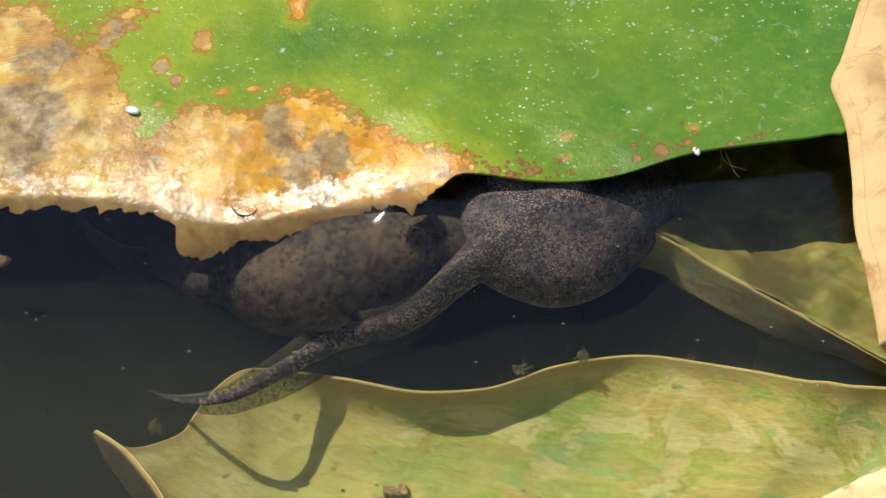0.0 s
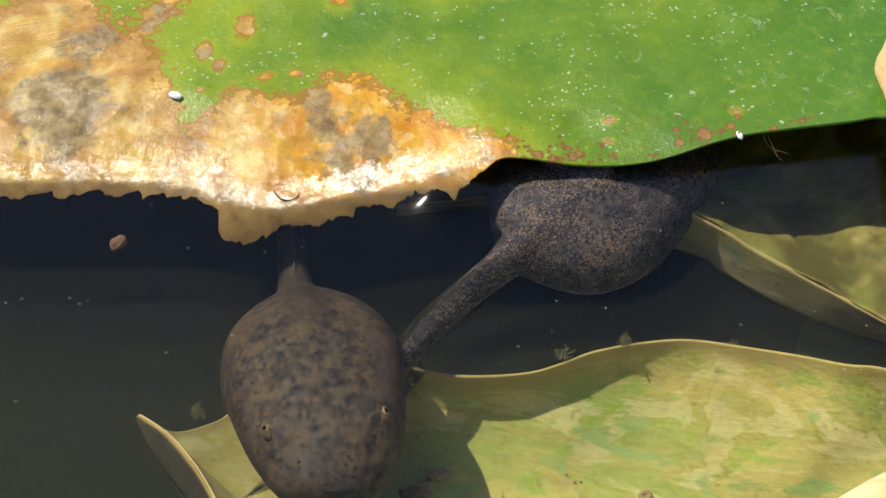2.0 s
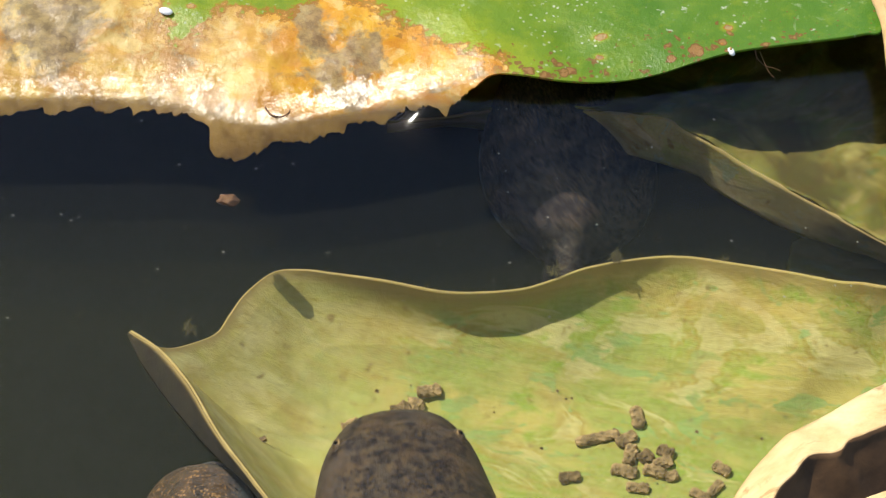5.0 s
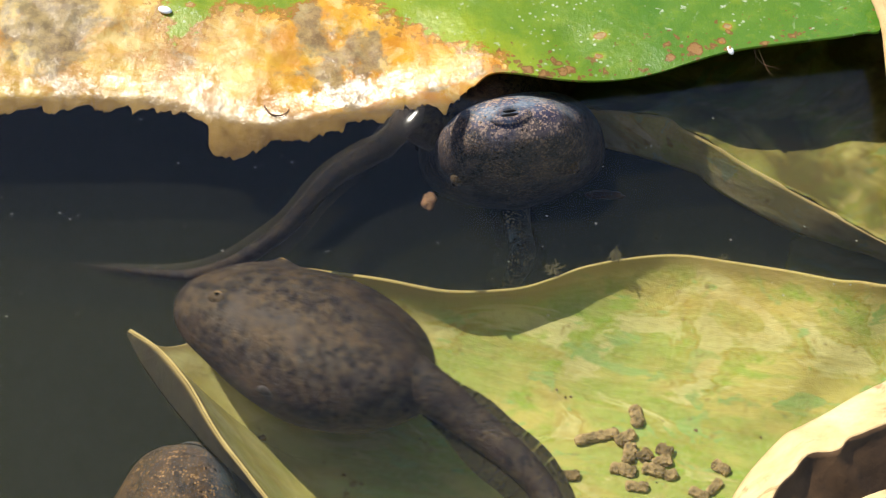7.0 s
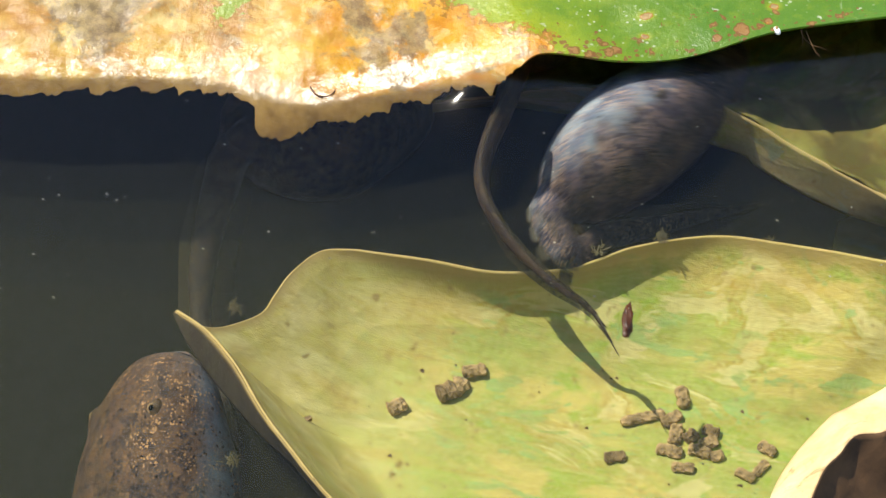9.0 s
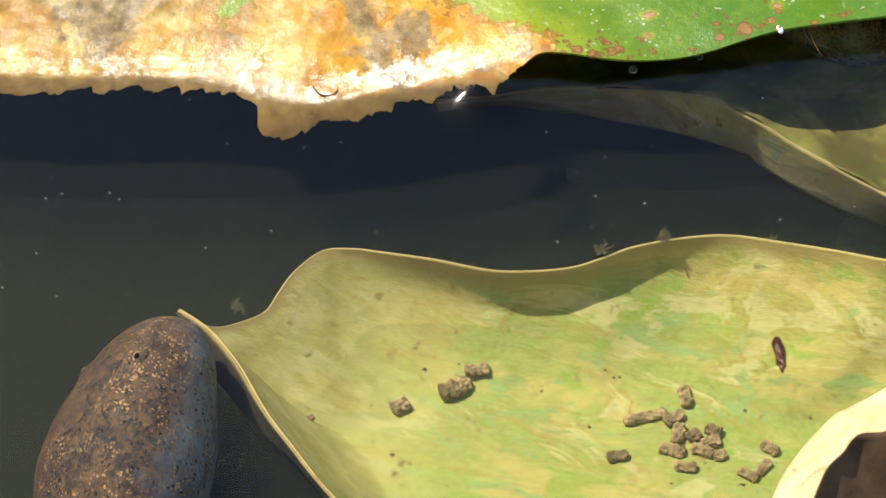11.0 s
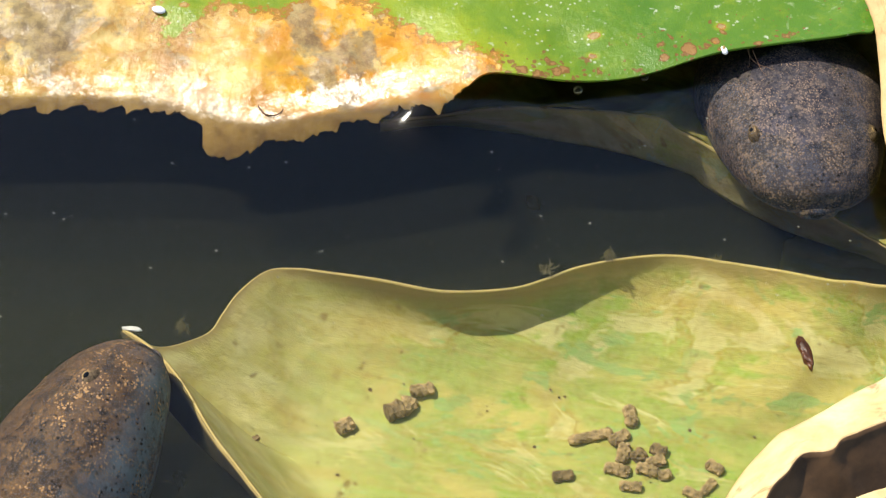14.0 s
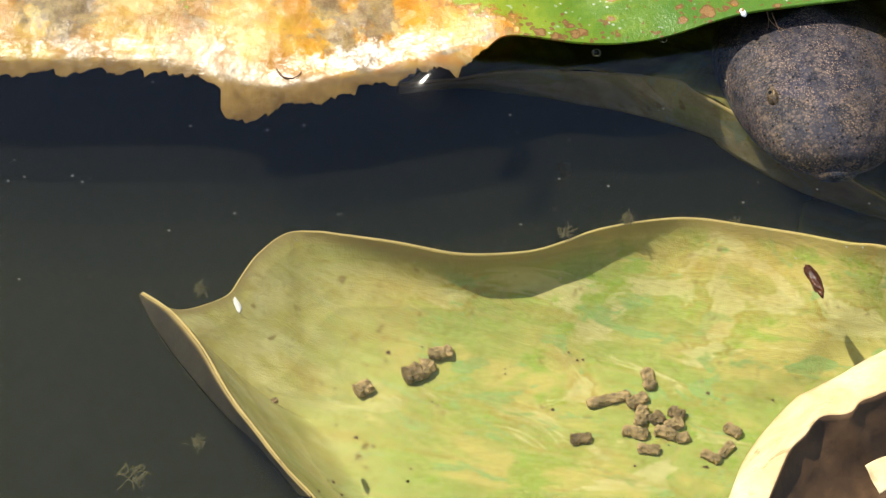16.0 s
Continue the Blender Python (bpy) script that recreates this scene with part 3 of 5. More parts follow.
    blade("pad_blade", outline, (-1.5, 9.5), height, PAD, pad, rings=96, thick=0.06, count=1900, jag=jag,
          attrs={"decay": spotted, "wet": lambda x, y, r: min(max((r - 0.79) / 0.11, 0), 1) * (0.72 + 0.28 * min(max((x + 6.5) / 2.5, 0), 1)) * min(max((1.2 - x) * 2, 0), 1) * (y < 6),
                 "rust": lambda x, y, r: min(max((x + 2.5) / 2, 0), 1) * math.exp(-((r - 0.96) / 0.10) ** 2) * min(max((6.4 - y) * 1.5, 0), 1)})
    # a curled thread on the wet skin, and fine rootlets under the rim
    def strand(name, points, size, label):
        line = spline(points, 24)
        verts, faces = [], []
        for i, p in enumerate(line):
            r = size * (1 - 0.7 * i / 23)
            verts += [(p[0] + r * math.cos(a), p[1] + r * math.sin(a) * 0.6, p[2] + r * math.sin(a)) for a in (0, 1.26, 2.51, 3.77, 5.03)]
        for i in range(23):
            faces += [(i * 5 + j, i * 5 + (j + 1) % 5, i * 5 + 5 + (j + 1) % 5, i * 5 + 5 + j) for j in range(5)]
        mesh_object(name, verts, faces, FLAKE, pad, label)
    strand("curled_thread", [(-3.3, 3.82, .10), (-3.21, 3.7, .08), (-3.12, 3.55, .05), (-3.0, 3.44, .03), (-2.85, 3.43, .03), (-2.72, 3.52, .04), (-2.7, 3.62, .06)], 0.03, "thin brown curled thread")
    for line in ([(6.03, 5.1, .3), (6.08, 4.9, .15), (6.21, 4.71, .1), (6.41, 4.61, .1), (6.51, 4.55, .1)],
                 [(6.06, 5.1, .3), (6.08, 4.71, .1), (6.02, 4.62, .1)], [(6.14, 4.9, .25), (6.28, 4.56, .1), (6.37, 4.38, .1)]):
        strand("rootlet", line, 0.009, "hair-thin dark rootlet")
    # a bead of water and a shed skin on the pad's rim
    bead = thing("white_grain", "tiny glossy white grain stuck at the pad's rim", "debris")
    for x, y, z, s in ((5.57, 4.74, .42, .085),):
        bm = bmesh.new()
        bmesh.ops.create_uvsphere(bm, u_segments=20, v_segments=12, radius=s * CM,
                                  matrix=pose(x * CM, y * CM, z * CM, 0, 0, 25) @ Matrix.Diagonal((0.7, 1.2, 0.8, 1)))
        grain = part("grain", bm, SHELL, bead)
        ball("core", x - .01, y + .02, z + .055, .03, .05, .03, FRINGE, grain, "rusty brown core", fine=10)
    chip = thing("shell_chip", "glossy white shell fragment stuck on the pad", "shell")
    bm = bmesh.new()
    bmesh.ops.create_uvsphere(bm, u_segments=16, v_segments=10, radius=0.12 * CM,
                              matrix=pose(-5.13 * CM, 5.78 * CM, .46 * CM, 0, 0, -20) @ Matrix.Diagonal((1.2, 0.7, 0.5, 1)))
    part("shell", bm, SHELL, chip)


def make_sunk_leaf():
    """The pale sunken leaf, dished, with a wavy raised rim."""
    outline = [(-5.53, -.38, -1.6), (-5.19, -.42, -1.9), (-4.85, -.36, -2.1), (-4.46, -.17, -2.2), (-4.04, .15, -2.3),
               (-3.83, .57, -2.3), (-3.54, 1.11, -2.3), (-3.03, 1.62, -2.3), (-2.45, 1.68, -2.3), (-2.02, 1.62, -2.3),
               (-.95, 1.43, -2.3), (.11, 1.21, -2.35), (.85, 1.22, -2.4), (1.65, 1.31, -2.4), (2.23, 1.45, -2.3),
               (2.87, 1.66, -2.2), (3.88, 1.84, -2.15), (4.68, 1.80, -2.05), (5.6, 1.42, -1.8), (6.6, .95, -1.5), (7.35, .5, -1.2),
               (7.99, .24, -1), (9.73, -.5, -.8), (10.71, -3.82, -.8), (8.12, -9.1, -1), (1.91, -9.82, -1.5), (-1.75, -5.56, -1.8),
               (-2.28, -4.75, -1.7), (-2.78, -4.21, -1.6), (-3.30, -3.48, -1.55), (-3.82, -2.73, -1.5), (-4.38, -1.68, -1.5), (-4.95, -.88, -1.55)]

    def height(x, y, r, edge):
        floor = -3.9 + 0.10 * wobble(x, y, 0.45, 21) + 0.03 * wobble(x, y, 1.6, 22)
        lift = min(max((r - 0.58) / 0.42, 0), 1)
        wall = np.interp(x, (-3.0, -2.4, -1.0, 0.4, 1.6, 2.8, 4.0, 6.5, 8.0), (0, .17, .62, .80, .80, .5, .36, .35, .5)) if y > -1.5 else 0.0
        low = floor + (edge - wall - floor) * lift ** 1.6
        return low + wall * lift ** 18

    leaf = thing("sunken_leaf", "pale yellow-green sunken lily leaf with raised wavy rim", "leaf")
    blade("leaf_blade", outline, (1.4, -3.2), height, SUNK, leaf, rings=70, thick=0.05, count=520,
          attrs={"rim": lambda x, y, r: min(max((r - 0.975) / 0.02, 0), 1)})
    # the outside of the near rim, curled over and coloured far darker than the blade
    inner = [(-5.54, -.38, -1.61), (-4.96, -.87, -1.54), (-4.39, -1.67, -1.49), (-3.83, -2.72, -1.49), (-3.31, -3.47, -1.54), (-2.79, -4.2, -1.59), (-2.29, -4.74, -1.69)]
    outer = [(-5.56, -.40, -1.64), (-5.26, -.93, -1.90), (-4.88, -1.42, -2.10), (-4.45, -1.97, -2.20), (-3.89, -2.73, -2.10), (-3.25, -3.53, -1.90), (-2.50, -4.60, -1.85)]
    loft("curled_edge", [outer, inner], 120, DARK_RIM, leaf, 0.04, 0.03, 35, {"rim": lambda x, y, r: max(0, (r - 0.85) * 6)})
    tagged(leaf.children[-1], "dark brown outside of the curled rim")
    # fuzz of algae along the far rim and the curled one
    rng = random.Random(3)
    verts, faces = [], []
    edge = np.concatenate((spline(outline[8:22], 300), spline(outer[:6], 110)))
    for i in range(620):
        x, y, z = edge[rng.randrange(410)]
        h, a = abs(rng.gauss(0, 0.05)) + 0.02, rng.uniform(0, 6.3)
        dx, dy = 0.006 * math.cos(a), 0.006 * math.sin(a)
        lx, ly = rng.gauss(0, 0.06), rng.gauss(0, 0.04)
        n = len(verts)
        verts += [(x - dx, y - dy, z - .03), (x + dx, y + dy, z - .03), (x + lx, y + ly, z + h)]
        faces.append((n, n + 1, n + 2))
    tagged(mesh_object("algae_fuzz", verts, faces, ALGAE), "brown algae fuzz along the sunken leaf's rim", "algae", kind="stuff")


def make_back_leaf():
    """A browned leaf behind, its near edge folded down towards us."""
    rim = [(-0.94, 5.36, -2.20), (0.31, 5.34, -2.00), (1.20, 5.35, -1.80), (2.84, 5.02, -1.50), (4.32, 4.49, -1.10), (4.75, 4.06, -1.00), (5.22, 3.81, -1.10), (6.08, 3.36, -1.40), (7.11, 2.75, -1.60), (8.27, 1.84, -1.60), (9.50, 0.73, -1.50)]
    low = [(-0.96, 5.87, -3.00), (0.43, 5.92, -2.90), (2.33, 5.29, -2.60), (3.73, 4.54, -2.20), (5.01, 3.93, -2.10), (5.41, 3.60, -2.20), (6.69, 2.89, -2.50), (7.72, 2.39, -2.50), (8.40, 2.03, -2.40), (9.71, 1.20, -2.40)]
    near = [(x + 0.4, y + 0.55, z - 0.25) for x, y, z in rim]
    mid = [(x + 1.3, y + 1.8, -1.7) for x, y, z in rim]
    far = [(x + 3.0, y + 6.0, -1.5) for x, y, z in rim]
    leaf = thing("folded_leaf", "browned sunken leaf with its edge folded down", "leaf")
    loft("leaf_fold", [low, rim], 160, STRIP, leaf, 0.05, 0.03, 31, {"rim": lambda x, y, r: max(0, (r - 0.9) * 8)})
    loft("leaf_blade", [rim, near, mid, far], 160, OLD, leaf, 0.05, 0.12, 32, {"rim": lambda x, y, r: 0.0})
    scrap = thing("leaf_scrap", "olive scrap of old leaf in deep water", "leaf")
    a = [(7.1, 3.79, -4.0), (8.12, 4.08, -4.0), (10.64, 3.5, -4.0)]
    b = [(6.67, 2.05, -4.0), (8.12, 1.57, -4.0), (10.64, 1.38, -4.0)]
    loft("leaf_blade", [a, b], 40, ROTTEN, scrap, 0.05, 0.05, 33, {"rim": lambda x, y, r: 0.0})


def make_dry_leaves():
    """Two dry cream leaves that stand out of the water beside the pads."""
    leaf = thing("dry_leaf", "dry cream curled leaf edge standing above the water", "leaf")
    out = [(9.13, -2.68, 1.0), (7.3, -3.6, 1.0), (6.63, -4.03, 1.0), (6.04, -4.37, 1.0), (5.64, -4.65, 1.0), (5.24, -5.1, 1.0),
           (4.93, -5.54, 1.0), (4.67, -6.0, 1.0), (4.29, -7.04, 1.0)]
    crest = [(8.78, -4.1, 1.65), (7.04, -4.95, 1.65), (6.59, -5.17, 1.65), (6.39, -5.37, 1.65), (5.93, -5.44, 1.65),
             (5.63, -5.82, 1.65), (5.34, -6.16, 1.65), (4.9, -7.18, 1.65)]
    drop = [(x + 0.10, y - 0.18, 1.35) for x, y, z in crest]
    deep = [(x + 1.0, y - 0.9, 0.5) for x, y, z in crest]
    floor = [(x + 2.2, y - 2.6, 0.3) for x, y, z in crest]
    loft("leaf_edge", [out, crest], 150, DRY, leaf, 0.04, 0.07, 41)
    # the curl's inside: brown and its shadow in one dark colour
    loft("leaf_inside", [crest, drop, deep, floor], 150, SHADED_BROWN, leaf, 0.04, 0.07, 41)
    tongue = [[(6.55, -6.3, 1.5), (6.9, -6.15, 1.6), (7.6, -5.9, 1.7)], [(6.75, -6.75, 1.4), (7.1, -6.6, 1.5), (7.8, -6.4, 1.6)]]
    loft("leaf_tongue", tongue, 30, DRY, leaf, 0.05, 0.1, 43)
    hang = thing("dry_leaf", "dry tan leaf hanging over the lily pad's side", "leaf")
    a = [(9.08, 8.41, .9), (8.58, 6.91, .9), (8.27, 6.1, .9), (8.41, 5.03, .9), (8.37, 3.78, .9), (8.26, 2.36, .9), (8.36, 1.13, .8), (8.43, -.19, .6)]
    b = [(x + 0.7, y, z + 0.35) for x, y, z in a]
    c = [(x + 2.6, y - 0.2, z + 0.1) for x, y, z in a]
    loft("leaf_blade", [a, b, c], 120, DRY_TAN, hang, 0.05, 0.10, 44)
    lip = [(x - 0.03, y, z - 0.02) for x, y, z in a]
    loft("curled_edge", [[(x + 0.16, y, z + 0.16) for x, y, z in a], lip, [(x + 0.10, y, z - 0.22) for x, y, z in a]], 120, DRY_TAN, hang, 0.04, 0.10, 44)
    rib = [(x + 0.9, y, z + 0.37) for x, y, z in a]
    loft("midrib", [rib, [(x + 0.06, y, z + 0.07) for x, y, z in rib], [(x + 0.14, y, z) for x, y, z in rib]], 120, DRY_TAN, hang, 0.03, 0.10, 44)


make_floating_pad()
make_sunk_leaf()
make_back_leaf()
make_dry_leaves()

# ---------------------------------------------------------------- tadpoles
SEGMENTS = 28
TAIL = 7.9                                            # length of the tail
PROFILE = [(2.38, .40, .20, .28), (2.28, .68, .36, .44), (2.08, .92, .54, .62), (1.78, 1.10, .72, .78), (1.41, 1.24, .88, .90), (.85, 1.39, 1.04, 1.06), (.19, 1.53, 1.18, 1.22),
           (-.47, 1.63, 1.22, 1.30), (-.94, 1.62, 1.18, 1.26), (-1.41, 1.52, 1.08, 1.16), (-1.80, 1.36, .95, 1.02), (-2.15, 1.09, .80, .84),
           (-2.42, .78, .62, .62), (-2.62, .48, .44, .42), (-2.78, .20, .22, .20)]             # x, half width, height above and below the axis
NOSE, RUMP = 2.38, -2.78
ROOT = -1.75                                          # where the tail's muscle leaves the back


def section(x):
    """Half width, height above and below the axis, at x."""
    cols = np.array(PROFILE)[::-1]
    k = np.clip(np.searchsorted(cols[:, 0], x) - 1, 0, len(cols) - 2)
    p = [cols[max(k - 1, 0)], cols[k], cols[k + 1], cols[min(k + 2, len(cols) - 1)]]
    u = (x - p[1][0]) / (p[2][0] - p[1][0])
    m1 = (p[2] - p[0]) / (p[2][0] - p[0][0]) * (p[2][0] - p[1][0])
    m2 = (p[3] - p[1]) / (p[3][0] - p[1][0]) * (p[2][0] - p[1][0])
    v = (2 * u ** 3 - 3 * u * u + 1) * p[1] + (u ** 3 - 2 * u * u + u) * m1 + (3 * u * u - 2 * u ** 3) * p[2] + (u ** 3 - u * u) * m2
    return v[1], v[2], v[3]


def body_mesh(skin, parent, seed, wide, flat):
    around, along = 64, 56
    verts, faces = [], []
    for i in range(along + 1):
        s = 0.5 - 0.5 * math.cos(math.pi * i / along)
        x = NOSE + (RUMP - NOSE) * s
        w, up, down = section(x)
        for j in range(around):
            a = 2 * math.pi * j / around
            cx, cz = math.cos(a), math.sin(a)
            y, z = w * math.copysign(abs(cx) ** 0.92, cx), (up if cz > 0 else down) * math.copysign(abs(cz) ** 0.92, cz)
            brow = math.exp(-((x - 1.18) / .26) ** 2 - ((abs(y) - .98) / .22) ** 2) if z > 0 else 0
            z += 0.12 * brow
            z += 0.14 * math.exp(-(y / .32) ** 2) * min(max((s - .5) * 3, 0), 1) if z > 0 else 0
            bulge = 1 + 0.025 * noise.noise(Vector((x, y, z + seed)))
            verts.append((x, y * bulge * wide, z * bulge * flat))
    for i in range(along):
        for j in range(around):
            a, b = i * around + j, i * around + (j + 1) % around
            faces.append((a, a + around, b + around, b))
    faces.append(tuple(range(around)))
    faces.append(tuple(along * around + j for j in reversed(range(around))))
    return mesh_object("body", verts, faces, skin, parent, rest=0.0)


def tail_size(a):
    """Half thickness and half height of the tail's muscle, and the fin's height above and below, at a from root to tip."""
    flare = math.exp(-(a / 0.085) ** 1.3)
    thick = 0.35 * (1 - a) ** 1.2 + 0.42 * flare + 0.014
    high = 0.46 * (1 - a) ** 1.0 + 0.25 * flare + 0.018
    fin = 0.31 * math.sin(math.pi * min(1, 0.02 + a * 0.98)) ** 0.7 * min(1, max(0, a - 0.10) * 6)
    wave = 0.035 * math.sin(a * 34) * min(1, a * 5) * (1 - a)
    return thick, high, high + fin * 0.7 + wave, high * 0.95 + fin * 1.25 - wave


def tail_segment(k, skin, parent, length, slim):
    """One rigid length of the tail: muscle, and its fin as a sub-part."""
    step, around = length / SEGMENTS, 22
    verts, faces = [], []
    for u in (-1.1, -1.0, -0.8, -0.55, -0.3, -0.1, 0, .25, .5, .75, 1, 1.1, 1.3, 1.55, 1.8, 2.0, 2.1):
        a = min(max((k + u) / SEGMENTS, 0), 1)
        th, hh, _, _ = (slim * v for v in tail_size(a))
        past = max(-u, u - 1, 0) / 1.12                # rounded ends lie inside the next lengths
        pinch = math.sqrt(max(1 - past * past, 0.0004)) * (0.994 if past else 1.0)
        for j in range(around):
            q = 2 * math.pi * j / around
            c = math.cos(q)
            verts.append((-u * step, th * pinch * math.copysign(abs(c) ** 1.2, c), hh * pinch * math.sin(q)))
    for i in range(len(verts) // around - 1):
        for j in range(around):
            a, b = i * around + j, i * around + (j + 1) % around
            faces.append((a, a + around, b + around, b))
    seg = mesh_object("tail_segment", verts, faces, skin, parent, rest=ROOT - k * step)
    verts, faces = [], []
    steps = 6
    for i in range(steps + 1):
        u = -0.03 + 1.06 * i / steps
        a = min(max((k + u) / SEGMENTS, 0), 1)
        _, _, up, down = (slim * v for v in tail_size(a))
        for y, z in ((0.05, 0), (0.012, up), (-0.012, up), (-0.05, 0), (-0.012, -down), (0.012, -down)):
            verts.append((-u * step, y * (1.05 - a), z))
    for i in range(steps):
        for j in range(6):
            a, b = i * 6 + j, i * 6 + (j + 1) % 6
            faces.append((a, a + 6, b + 6, b))
    mesh_object("fin", verts, faces, FIN, seg, "thin see-through flecked fin", rest=ROOT - k * step)
    return seg


def hoop(name, points, size, material, parent, label=""):
    """A closed thin ring through the points, in centimetres."""
    n, mid = len(points), Vector([sum(p[i] for p in points) / len(points) for i in range(3)])
    verts, faces = [], []
    for i, p in enumerate(points):
        way = (Vector(points[(i + 1) % n]) - Vector(points[i - 1])).normalized()
        side = (Vector(p) - mid).normalized()
        up = way.cross(side)
        verts += [tuple(Vector(p) + size * (side * math.cos(q) + up * math.sin(q))) for q in (0, 1.05, 2.09, 3.14, 4.19, 5.24)]
    for i in range(n):
        for j in range(6):
            a, b, c = i * 6, (i + 1) % n * 6, (j + 1) % 6
            faces.append((a + j, b + j, b + c, a + c))
    return mesh_object(name, verts, faces, material, parent, label)


def make_tadpole(label, skin, seed, length=TAIL, wide=1.0, flat=1.0, slim=1.0):
    """A large tadpole that looks along +x, and the list of its tail's lengths."""
    tad = thing("tadpole", label, "tadpole", "tadpoles in the pond")
    body_mesh(skin, tad, seed, wide, flat)
    for side in (1, -1):
        eye = ball("eye", 1.18, side * .94 * wide, .62 * flat, .23, .15, .21, IRIS, tad, "bulging bronze eye", (side * -38, 0, side * 12))
        ball("pupil", 1.20, side * 1.035 * wide, .75 * flat + .01, .062, .05, .055, PUPIL, eye, "black pupil", (side * -38, 0, side * 12), 12)
        ring = [(1.20 + .085 * math.cos(q), side * (1.03 * wide - .045 * math.sin(q)), .745 * flat + .01 + .055 * math.sin(q)) for q in np.linspace(0, 2 * math.pi, 20, endpoint=False)]
        hoop("eye_ring", ring, 0.012, GOLD, eye, "thin golden ring round the pupil")
        ball("nostril", 2.0, side * .34 * wide, .50 * flat, .03, .025, .02, BEAK, tad, "dark nostril", fine=10)
    # mouth: a soft frilled disc under the snout, with dark beak ridges
    tilt = pose(2.22 * CM, 0, -0.26 * CM, 0, 30, 0)
    verts, faces = [], []
    for i in range(7):
        u = i / 6
        for j in range(32):
            a = 2 * math.pi * j / 32
            r = (0.40 - 0.385 * u) * (1 + 0.04 * math.sin(17 * a))
            p = tilt @ Vector(((0.09 * math.sin(math.pi * min(1, u * 1.5)) + 0.14) * CM, r * math.cos(a) * CM, 0.52 * r * math.sin(a) * CM))
            verts.append(tuple(p / CM))
    for i in range(6):
        for j in range(32):
            a, b = i * 32 + j, i * 32 + (j + 1) % 32
            faces.append((a, b, b + 32, a + 32))
    mesh_object("mouth_disc", verts, faces, skin, tad, "soft frilled mouth disc", rest=0.0)
    for z, w in ((0.04, .17), (-0.05, .12)):
        p = tilt @ Vector((0.20 * CM, 0, z * CM)) / CM
        ball("beak", p.x, 0, p.z, .04, w, .018, BEAK, tad, "dark horny beak", (0, 38, 0))
    ball("spiracle", -.45, 1.60 * wide, -.25, .16, .07, .09, LIP, tad, "short breathing tube on the flank", (0, 0, 20))
    for side in (1, -1):
        ball("hind_leg_bud", -2.25, side * .40, -.40, .24, .08, .09, LIP, tad, "small pale hind leg bud", (0, 25, side * -30))
    return tad, [tail_segment(k, skin, tad, length, slim) for k in range(SEGMENTS)], length


def swim(tadpole, rows):
    """Keys a tadpole. Rows: seconds, (x, y, z, roll, pitch, yaw), and points along its tail, in centimetres and degrees."""
    tad, segments, length = tadpole
    step = length / SEGMENTS
    keyed = [[] for _ in segments]
    bodies = []
    for t, (x, y, z, roll, pitch, yaw), points in rows:
        m = pose(x * CM, y * CM, z * CM, roll, pitch, yaw)
        bodies.append((t, m))
        back = m.inverted()
        root, lead = m @ Vector((ROOT * CM, 0, 0.24 * CM)), m @ Vector((-2.85 * CM, 0, 0.14 * CM))
        line = [root, lead] + [Vector(p) * CM for p in points]
        fine = spline([tuple(p / CM) for p in line], 400)
        run = np.concatenate(([0], np.cumsum(np.linalg.norm(np.diff(fine, axis=0), axis=1))))
        heading = fine[-1] - fine[-12]
        heading = heading / np.linalg.norm(heading)

        def place(d):
            if d > run[-1]:
                return Vector(fine[-1] + heading * (d - run[-1]))
            return Vector([np.interp(d, run, fine[:, k]) for k in range(3)])
        up = m.to_3x3() @ Vector((0, 0, 1))
        for k in range(len(segments)):
            a, b = place(k * step), place((k + 1) * step)
            fx = (a - b).normalized()
            if 3 < k < 20:
                up = up + Vector((0.02, 0.09, 0.04))   # the tail lies over a little
            fy = up.cross(fx)
            fy = fy.normalized() if fy.length > 0.05 else (m.to_3x3() @ Vector((0, 1, 0)))
            fz = fx.cross(fy).normalized()
            up = fz
            rot = Matrix((fx, fy, fz)).transposed().to_4x4()
            keyed[k].append((t, back @ (Matrix.Translation(a * CM) @ rot)))
    walk(tad, bodies)
    for seg, poses in zip(segments, keyed):
        walk(seg, poses)


GRAZER = make_tadpole("dark brown mottled tadpole swimming over the sunken leaf", SKIN, 1, wide=1.03, flat=0.98)
RISER = make_tadpole("dark speckled tadpole with pale belly beside the lily pad", SKIN_PALE, 2, wide=1.12, flat=0.92)
LURKER = make_tadpole("dark tadpole half hidden beneath the floating pad", SKIN, 3, length=8.3, slim=0.85)
CLIMBER = make_tadpole("rusty speckled tadpole with bluish flank behind the leaf tip", SKIN_RUST, 4, wide=1.04, flat=1.14)

